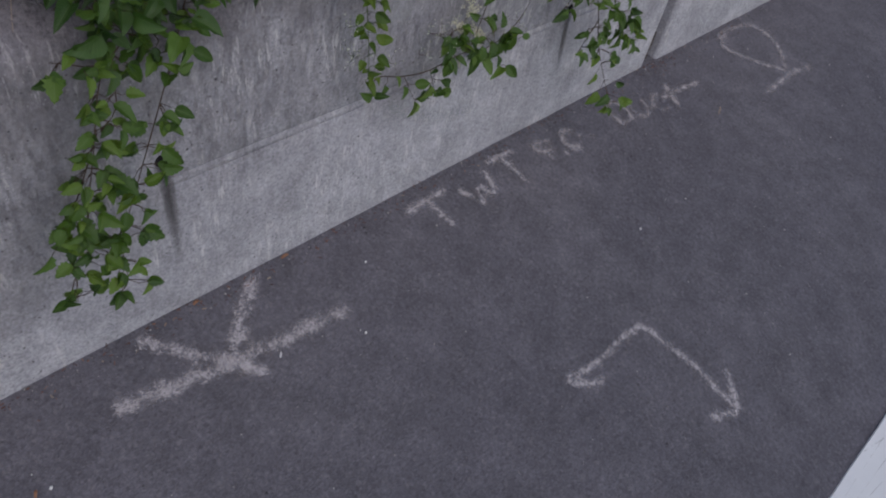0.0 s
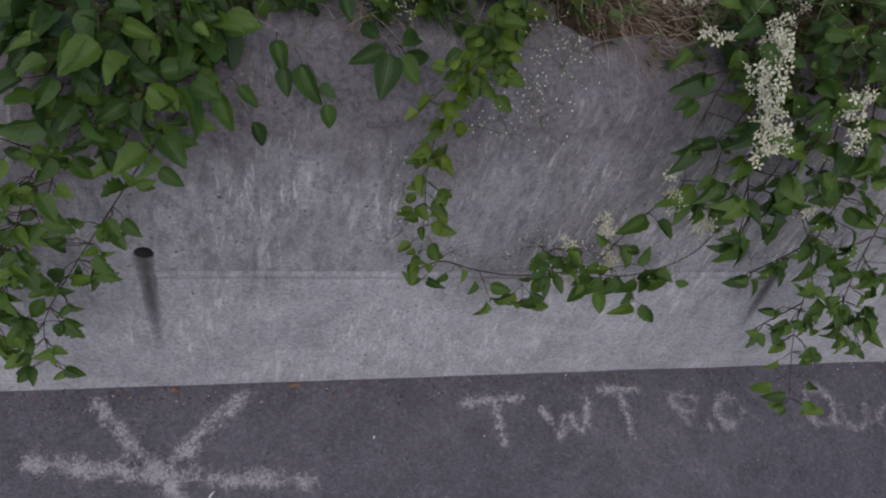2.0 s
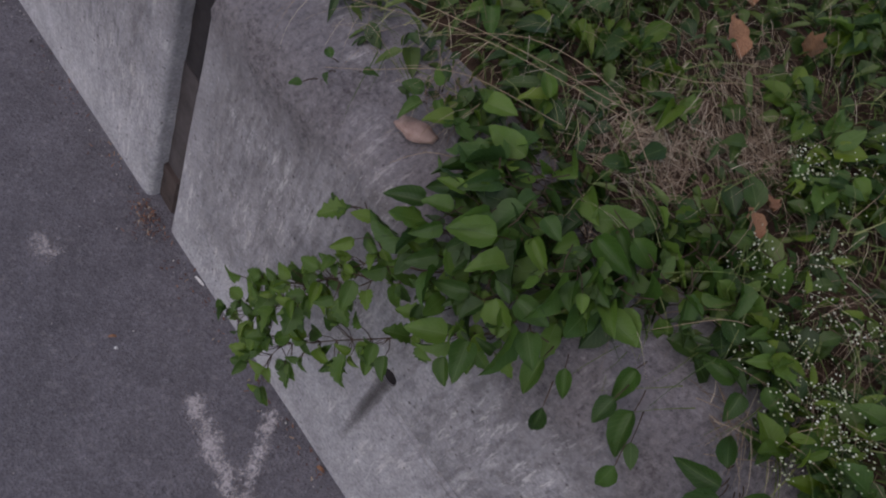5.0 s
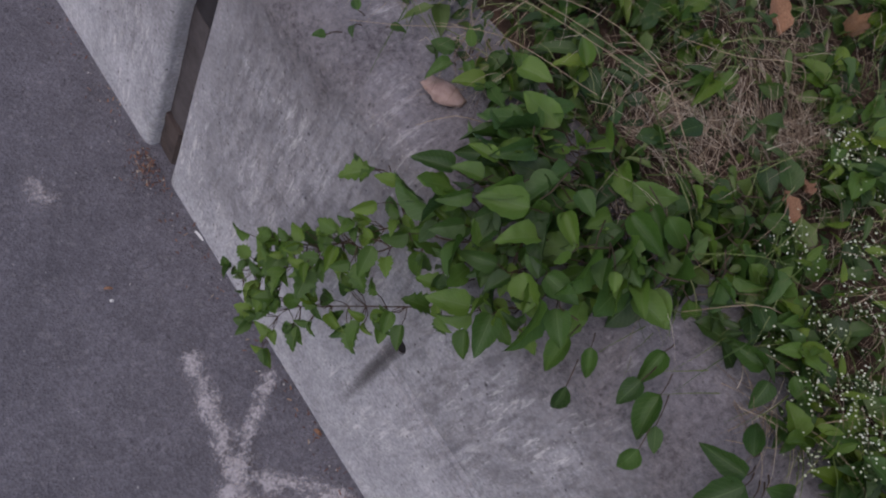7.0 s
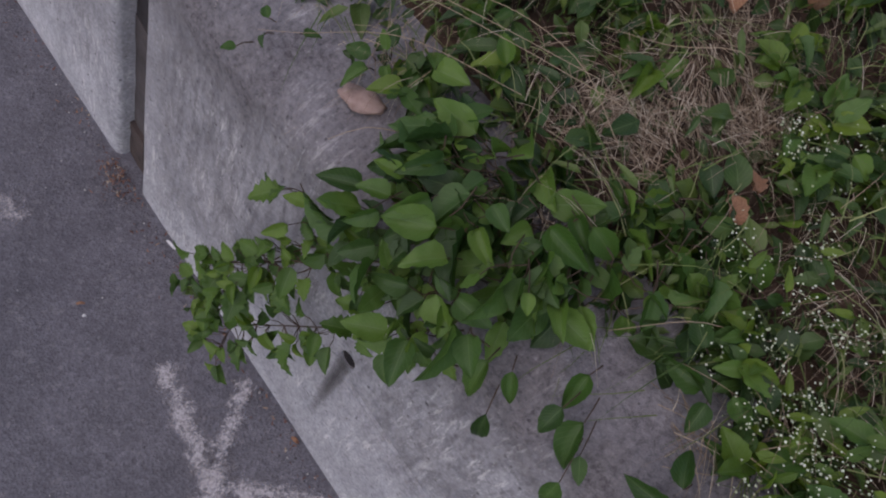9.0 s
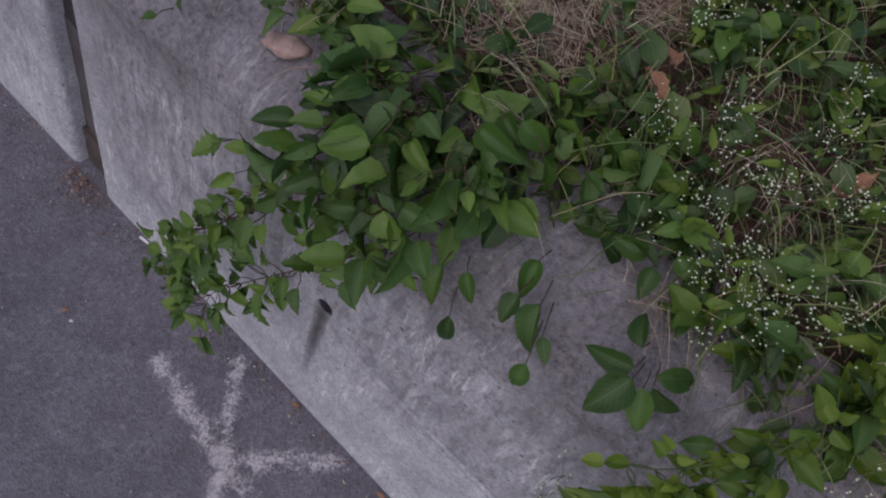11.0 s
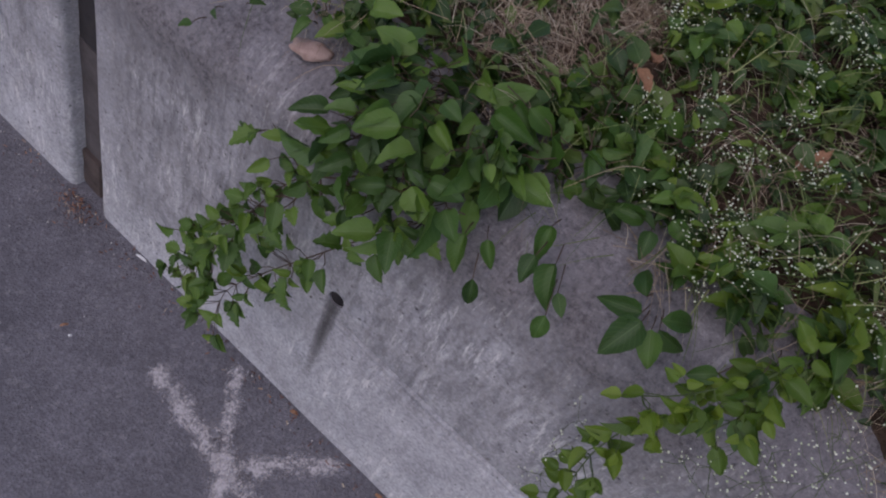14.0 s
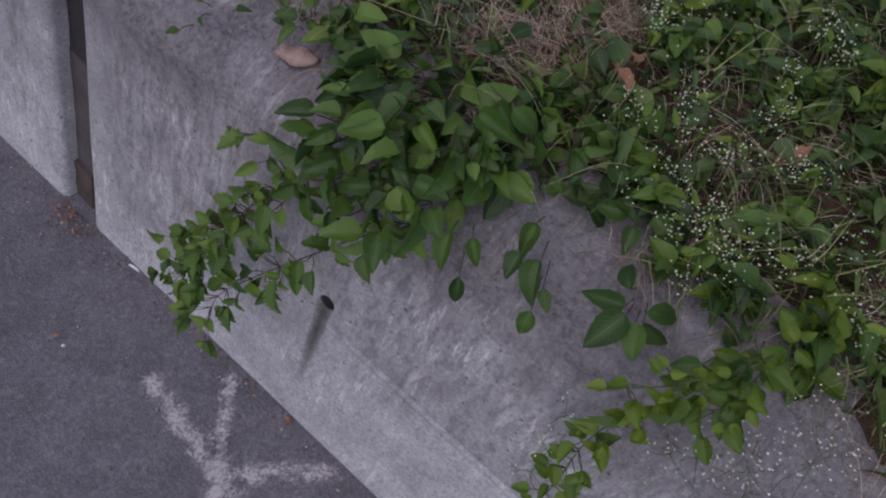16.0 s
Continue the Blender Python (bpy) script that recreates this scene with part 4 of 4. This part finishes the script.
dangling("tuft of pointed weed leaves at the back of the wall top", [((-0.26, 0.24, 0.775), (-0.7, -0.6, 0.0), 0.045), ((-0.245, 0.225, 0.775), (-0.1, -0.9, 0.0), 0.05), ((-0.235, 0.245, 0.78), (0.7, -0.5, 0.1), 0.042), ((-0.25, 0.265, 0.785), (-0.6, 0.5, 0.2), 0.045), ((-0.225, 0.265, 0.79), (0.6, 0.5, 0.2), 0.045), ((-0.245, 0.25, 0.795), (-0.3, 0.1, 0.3), 0.036)], 47, (-0.24, 0.255, 0.745))

# ---- bank growth: leaves, grass, straw, buds ----
def front(x):
    """How near to the street the growth reaches at x."""
    edge = np.interp(x, (-2.0, -0.6, -0.35, -0.2, 0.0, 0.13, 0.23, 0.46, 0.6, 0.77, 0.88, 1.0, 1.3, 2.0), (0.24, 0.24, 0.22, 0.25, 0.23, 0.21, 0.275, 0.245, 0.255, 0.20, 0.16, 0.13, 0.13, 0.2))
    return float(edge) + 0.025 * noise.noise(Vector((x * 9, 0, 3)))


def bank_leaves():
    rng = random.Random(51)
    bag = Bag()
    for count, x0, x1, y0, y1, s0, s1 in ((8500, -0.5, 1.6, 0.16, 1.35, 0.015, 0.042), (9500, -2.2, 3.6, 0.2, 3.0, 0.03, 0.062)):
        for _ in range(count):
            x, y = rng.uniform(x0, x1), rng.uniform(y0, y1)
            if y < front(x) or rng.random() < 0.62 * dryness(x, y):
                continue
            if -0.15 < x < 0.18 and y < 0.30:
                continue
            h = rng.random()
            at = Vector((x, y, bank_z(x, y) + 0.006 + 0.065 * h))
            size = rng.uniform(s0, s1) * (0.7 + 0.5 * h)
            tip = Vector((rng.uniform(-1, 1), rng.uniform(-1, 0.8), rng.uniform(-0.5, 0.3)))
            v, f, uv = rng.choice(SMALL_FORMS)
            bag.add(v, f, uv, leaf_pose(at, tip, Vector((0, -0.15, 1)) + rand_dir(rng, 0.6), size))
    return tagged(new("leafy_ground_cover", bag.mesh("leafy_ground_cover", LEAF_COVER, True)), "mixed dark green leafy weeds covering the soil bank", "weeds", "", "stuff")


def blades(name, label, count, material, seed, want_dry, length, lift, thick, area=(-0.6, 2.2, 0.2, 1.7)):
    rng = random.Random(seed)
    bag = Bag()
    n = tries = 0
    while n < count and tries < count * 40:
        tries += 1
        x, y = rng.uniform(area[0], area[1]), rng.uniform(area[2], area[3])
        d = dryness(x, y)
        if y < front(x) - (0.03 if want_dry else 0.0) or rng.random() > (d ** 1.5 if want_dry else 0.7 - 0.6 * d):
            continue
        n += 1
        cx, cy = x / 0.07, y / 0.07
        comb = 6.28 * noise.noise(Vector((cx * 0.37, cy * 0.41, seed)))
        a = comb + rng.gauss(0, 0.55)
        l = length * rng.uniform(0.5, 1.3)
        d0 = Vector((math.cos(a), math.sin(a) - 0.4, rng.uniform(0.2, 0.9) if not want_dry else rng.uniform(-0.1, 0.4))).normalized()
        p = Vector((x, y, bank_z(x, y) + rng.uniform(0.0, lift)))
        w = d0.cross(Vector((0, 0, 1))).normalized() * thick
        verts, faces = [], []
        for k in range(5):
            t = k / 4
            verts += [p - w * (1 - t * 0.9), p + w * (1 - t * 0.9)]
            p = p + d0 * l / 4
            d0 = (d0 + Vector((rng.uniform(-0.12, 0.12), rng.uniform(-0.15, 0.1), -0.25))).normalized()
        faces = [(2 * k, 2 * k + 1, 2 * k + 3, 2 * k + 2) for k in range(4)]
        bag.add(verts, faces)
    return tagged(new(name, bag.mesh(name, material)), label, "grass", "", "stuff")


bank_leaves()
blades("green_grass", "thin green grass blades growing among the weeds", 7000, GRASS, 61, False, 0.11, 0.075, 0.0009)
blades("dry_grass", "matted pale dry grass lying on the bank", 5600, STRAW, 62, True, 0.09, 0.06, 0.0005)
blades("loose_straw", "scattered pale straw blades caught among the weeds", 5200, STRAW, 63, False, 0.10, 0.085, 0.00045)


def bud_plants():
    spots = [(0.205, 0.42), (0.18, 0.53), (0.34, 0.34), (0.30, 0.325), (0.32, 0.37), (0.40, 0.30), (0.37, 0.32), (0.44, 0.36), (0.52, 0.33), (0.43, 0.50), (0.33, 0.57), (0.33, 0.71), (0.21, 0.47), (0.58, 0.33), (0.135, 0.57), (0.15, 0.62), (0.40, 0.42), (0.62, 0.37), (0.56, 0.42), (0.70, 0.45), (0.76, 0.36), (0.80, 0.46), (0.27, 0.42), (0.36, 0.45)]
    narrow = leaf_meshes([leaf_shape(0.42, 0, 0.3, 0.3, 0.03, 15, 6)], LEAF_FRESH)
    for i, (x, y) in enumerate(spots):
        rng = random.Random(70 + i)
        z = bank_z(x, y)
        thing = plant("bud_sprig", "sprig of tiny white buds on thin green stalks among the weeds", "wildflower", (x, y, z), "bud sprigs")
        shift = Matrix.Translation((-x, -y, -z))
        stems, buds = Bag(), Bag()
        for _ in range(rng.randint(2, 4)):
            top = Vector((x + rng.uniform(-0.05, 0.05), y + rng.uniform(-0.05, 0.05), z + rng.uniform(0.045, 0.085)))
            tube(stems, [Vector((x, y, z)), Vector((x, y, z)).lerp(top, 0.6) + rand_dir(rng, 0.01), top], 0.0012, 0.0007, 4)
            bud_spray(stems, buds, rng, top, rng.uniform(0.03, 0.05), rng.randint(18, 30))
            for _ in range(3):
                put_part("leaf", narrow[0], thing, "", shift @ leaf_pose(top + rand_dir(rng, 0.025), rand_dir(rng), Vector((0, 0, 1)) + rand_dir(rng, 0.4), rng.uniform(0.02, 0.034)))
        tagged(put_part("stalk", stems.mesh("stalk", STEM_GREEN, True), thing, "", shift), kind="stuff")
        tagged(put_part("bud_umbel", buds.mesh("bud_umbel", BUD), thing, "", shift), kind="stuff")


bud_plants()

# ---- dead leaves, stone, litter ----


def dead_leaf(at, size, seed, label="curled brown dead leaf lying on the bank"):
    rng = random.Random(seed)
    v, f, uv = leaf_shape(0.62, 0.1, 0.9, -0.45, 0.12, seed)
    me = mesh_from("dead_leaf", v, f, DEAD, uv, True)
    ob = new("dead_leaf", me)
    ob.matrix_world = leaf_pose(Vector(at), Vector((rng.uniform(-1, 1), rng.uniform(-1, 1), 0.1)), Vector((rng.uniform(-0.4, 0.4), -0.3, 1)), size)
    return tagged(ob, label, "dead leaf", "dead leaves")


for i, (x, y, s) in enumerate([(-0.05, 0.67, 0.06), (0.0, 0.75, 0.055), (0.175, 0.455, 0.045), (0.68, 0.43, 0.075), (0.39, 0.49, 0.05), (-0.11, 0.76, 0.06), (0.13, 0.52, 0.05), (0.62, 0.5, 0.05), (0.30, 0.36, 0.04)]):
    dead_leaf((x, y, bank_z(x, y) + (0.055 if i in (2, 3) else 0.045)), s, 80 + i)
dead_leaf((1.33, 0.03, 0.72), 0.085, 95, "orange-brown dead leaf caught in the vine")


def flat_stone(at, size, seed):
    rng = random.Random(seed)
    bm = bmesh.new()
    bmesh.ops.create_icosphere(bm, subdivisions=3, radius=1.0)
    for v in bm.verts:
        k = 1 + 0.3 * noise.noise(v.co * 1.9 + Vector((seed, 0, 0))) + 0.05 * noise.noise(v.co * 5)
        v.co = Vector((v.co.x * size[0], v.co.y * size[1], v.co.z * size[2])) * k
    for f in bm.faces:
        f.smooth = True
    me = bpy.data.meshes.new("stone")
    bm.to_mesh(me)
    bm.free()
    me.materials.append(TAN)
    ob = new("stone", me)
    ob.location = at
    ob.rotation_euler = (0, 0, radians(rng.uniform(28, 40)))
    return tagged(ob, "flat tan stone lying on the wall top", "stone")


flat_stone((-0.224, 0.205, 0.747), (0.033, 0.017, 0.008), 3)


def litter():
    """Loose grit, straw ends and leaf crumbs along the foot of the wall and over the street."""
    rng = random.Random(99)
    grit, crumbs = Bag(), Bag()
    for _ in range(3200):
        x = rng.uniform(-1.6, 3.0)
        y = -abs(rng.gauss(0, 0.03)) - 0.004 if rng.random() < 0.35 else rng.uniform(-1.1, -0.01)
        r = rng.uniform(0.0008, 0.0022) * (1.7 if rng.random() < 0.08 else 1.0)
        m = Matrix.Translation((x, y, r * 0.5 + 0.003)) @ Euler((rng.random() * 6, rng.random() * 6, rng.random() * 6)).to_matrix().to_4x4()
        grit.add([(r, 0, 0), (-r, 0, 0), (0, r * 0.8, 0), (0, -r * 1.1, 0), (0, 0, r), (0, 0, -r)], [(0, 2, 4), (2, 1, 4), (1, 3, 4), (3, 0, 4), (2, 0, 5), (1, 2, 5), (3, 1, 5), (0, 3, 5)], None, m)
    for _ in range(520):
        near = rng.random()
        x = rng.gauss(-0.655, 0.035) if near < 0.22 else rng.gauss(1.93, 0.05) if near < 0.3 else rng.uniform(-1.2, 2.6)
        y = -abs(rng.gauss(0, 0.028)) - 0.005
        l, w = rng.uniform(0.003, 0.011), rng.uniform(0.0005, 0.0018)
        m = leaf_pose(Vector((x, y, 0.007)), Vector((rng.uniform(-1, 1), rng.uniform(-0.5, 0.5), rng.uniform(-0.1, 0.2))), Vector((0, -0.2, 1)) + rand_dir(rng, 0.3), 1.0)
        crumbs.add([(-w, 0, 0), (w, 0, 0), (w * 0.6, l, 0.002), (-w * 0.6, l, 0.002)], [(0, 1, 2, 3)], None, m)
    tagged(new("grit", grit.mesh("grit", make_blades("grit", (0.0, (0.03, 0.028, 0.03)), (0.45, (0.10, 0.095, 0.10)), (0.85, (0.22, 0.20, 0.2)), (1.0, (0.55, 0.53, 0.5))))), "loose grit and pale crumbs on the asphalt", "grit", "", "stuff")
    tagged(new("leaf_litter", crumbs.mesh("leaf_litter", make_blades("crumbs", (0.0, (0.05, 0.025, 0.02)), (0.6, (0.14, 0.06, 0.038)), (0.9, (0.25, 0.13, 0.08)), (1.0, (0.42, 0.36, 0.27))))), "brown leaf crumbs and straw along the wall foot", "litter", "", "stuff")


litter()


def weed(x, y, seed):
    """A low leafy weed: leaves in pairs up a few short stalks."""
    rng = random.Random(seed)
    z = bank_z(x, y)
    thing = plant("leafy_weed", "low weed with pointed mid-green leaves on the bank", "weed", (x, y, z), "leafy weeds")
    shift = Matrix.Translation((-x, -y, -z))
    stems = Bag()
    for _ in range(rng.randint(2, 4)):
        lean = Vector((rng.uniform(-0.6, 0.6), rng.uniform(-0.7, 0.4), 1.0)).normalized()
        top = Vector((x, y, z)) + lean * rng.uniform(0.05, 0.10)
        tube(stems, [Vector((x, y, z)), Vector((x, y, z)).lerp(top, 0.5) + rand_dir(rng, 0.008), top], 0.0014, 0.0008, 4)
        for k in range(rng.randint(4, 6)):
            at = Vector((x, y, z)).lerp(top, rng.uniform(0.45, 1.0))
            a = rng.uniform(0, 6.28)
            tip = Vector((math.cos(a), math.sin(a) - 0.2, rng.uniform(-0.3, 0.5)))
            put_part("leaf", rng.choice(DARK_LEAVES if rng.random() < 0.7 else FRESH_LEAVES), thing, "", shift @ leaf_pose(at, tip, Vector((0, -0.1, 1)) + rand_dir(rng, 0.5), rng.uniform(0.026, 0.052)))
    put_part("stalk", stems.mesh("stalk", STEM_GREEN, True), thing, "", shift)


def weeds():
    rng = random.Random(140)
    n = 0
    while n < 100:
        x, y = rng.uniform(-0.35, 1.15), rng.uniform(0.27, 0.95)
        if (-0.15 < x < 0.25 and y < 0.36) or rng.random() < 0.8 * dryness(x, y) or y < front(x) + 0.02:
            continue
        weed(x, y, 200 + n)
        n += 1


def straw_stalk(pts, r=0.0007):
    bag = Bag()
    tube(bag, spline(pts, 0.02), r, r * 0.5, 4)
    ob = new("straw_stalk", bag.mesh("straw_stalk", STRAW, True))
    return tagged(ob, "long thin pale straw stalk lying over the wall top", "straw", "straw stalks")


def scrap(at, l, w, turn, material, label, category):
    """A small curled scrap on the street."""
    verts, faces = [], []
    for i in range(6):
        t = i / 5
        for s in (-1, 1):
            verts.append(((t - 0.5) * l, s * w * (0.6 + 0.4 * math.sin(math.pi * t)), 0.0015 + 0.004 * math.sin(math.pi * t)))
    faces = [(2 * i, 2 * i + 1, 2 * i + 3, 2 * i + 2) for i in range(5)]
    ob = new(category.replace(" ", "_"), mesh_from("scrap", verts, faces, material))
    ob.matrix_world = Matrix.Translation(at) @ Matrix.Rotation(radians(turn), 4, "Z")
    return tagged(ob, label, category)


weeds()
straw_stalk([(-0.06, 0.42, 0.86), (-0.20, 0.30, 0.90), (-0.36, 0.19, 0.90), (-0.52, 0.12, 0.82), (-0.62, 0.09, 0.73)])
straw_stalk([(-0.02, 0.42, 0.86), (-0.14, 0.33, 0.89), (-0.26, 0.27, 0.88), (-0.40, 0.20, 0.83)])
straw_stalk([(-0.10, 0.34, 0.83), (-0.22, 0.25, 0.85), (-0.31, 0.17, 0.80), (-0.36, 0.14, 0.765)])
straw_stalk([(0.02, 0.38, 0.86), (-0.08, 0.37, 0.91), (-0.20, 0.33, 0.90), (-0.30, 0.25, 0.84)])
straw_stalk([(0.05, 0.60, 0.86), (0.02, 0.52, 0.95), (-0.03, 0.47, 0.93), (-0.10, 0.44, 0.90)], 0.0008)
straw_stalk([(0.26, 0.36, 0.84), (0.22, 0.30, 0.87), (0.18, 0.24, 0.83)])
straw_stalk([(-0.14, 0.22, 0.775), (-0.17, 0.17, 0.79), (-0.19, 0.13, 0.765)])
straw_stalk([(0.40, 0.30, 0.80), (0.36, 0.24, 0.81), (0.31, 0.20, 0.775)])
PAPER = make_plain("paper", (0.62, 0.61, 0.60), (0.74, 0.73, 0.72), 30, 0.8, 0.1)
scrap((-0.467, -0.008, 0.004), 0.028, 0.003, 8, PAPER, "white paper sliver at the foot of the wall", "paper scrap")
scrap((-0.419, -0.221, 0.004), 0.008, 0.003, 40, PAPER, "white crumb on the asphalt", "paper crumb")
scrap((0.307, -0.299, 0.004), 0.009, 0.003, 20, PAPER, "white crumb on the asphalt", "paper crumb")
scrap((0.103, -0.233, 0.006), 0.016, 0.002, 50, PAPER, "white crumb on the asphalt", "paper crumb")
scrap((0.436, -0.135, 0.004), 0.007, 0.0025, 70, PAPER, "white crumb on the asphalt", "paper crumb")
scrap((1.247, -0.493, 0.004), 0.008, 0.003, 10, PAPER, "white crumb on the asphalt", "paper crumb")
scrap((2.0, -0.31, 0.004), 0.05, 0.002, 25, STRAW, "pale straw bit on the asphalt", "straw bit")
scrap((-0.446, -0.215, 0.004), 0.016, 0.003, 60, DEAD, "orange leaf crumb on the asphalt", "leaf crumb")
scrap((-1.11, -0.26, 0.004), 0.022, 0.009, 30, DEAD, "orange leaf crumb on the asphalt", "leaf crumb")
scrap((0.27, -0.012, 0.004), 0.022, 0.004, 5, DEAD, "orange-brown leaf crumb at the wall foot", "leaf crumb")
scrap((0.02, -0.012, 0.004), 0.018, 0.004, 15, DEAD, "orange-brown leaf crumb at the wall foot", "leaf crumb")
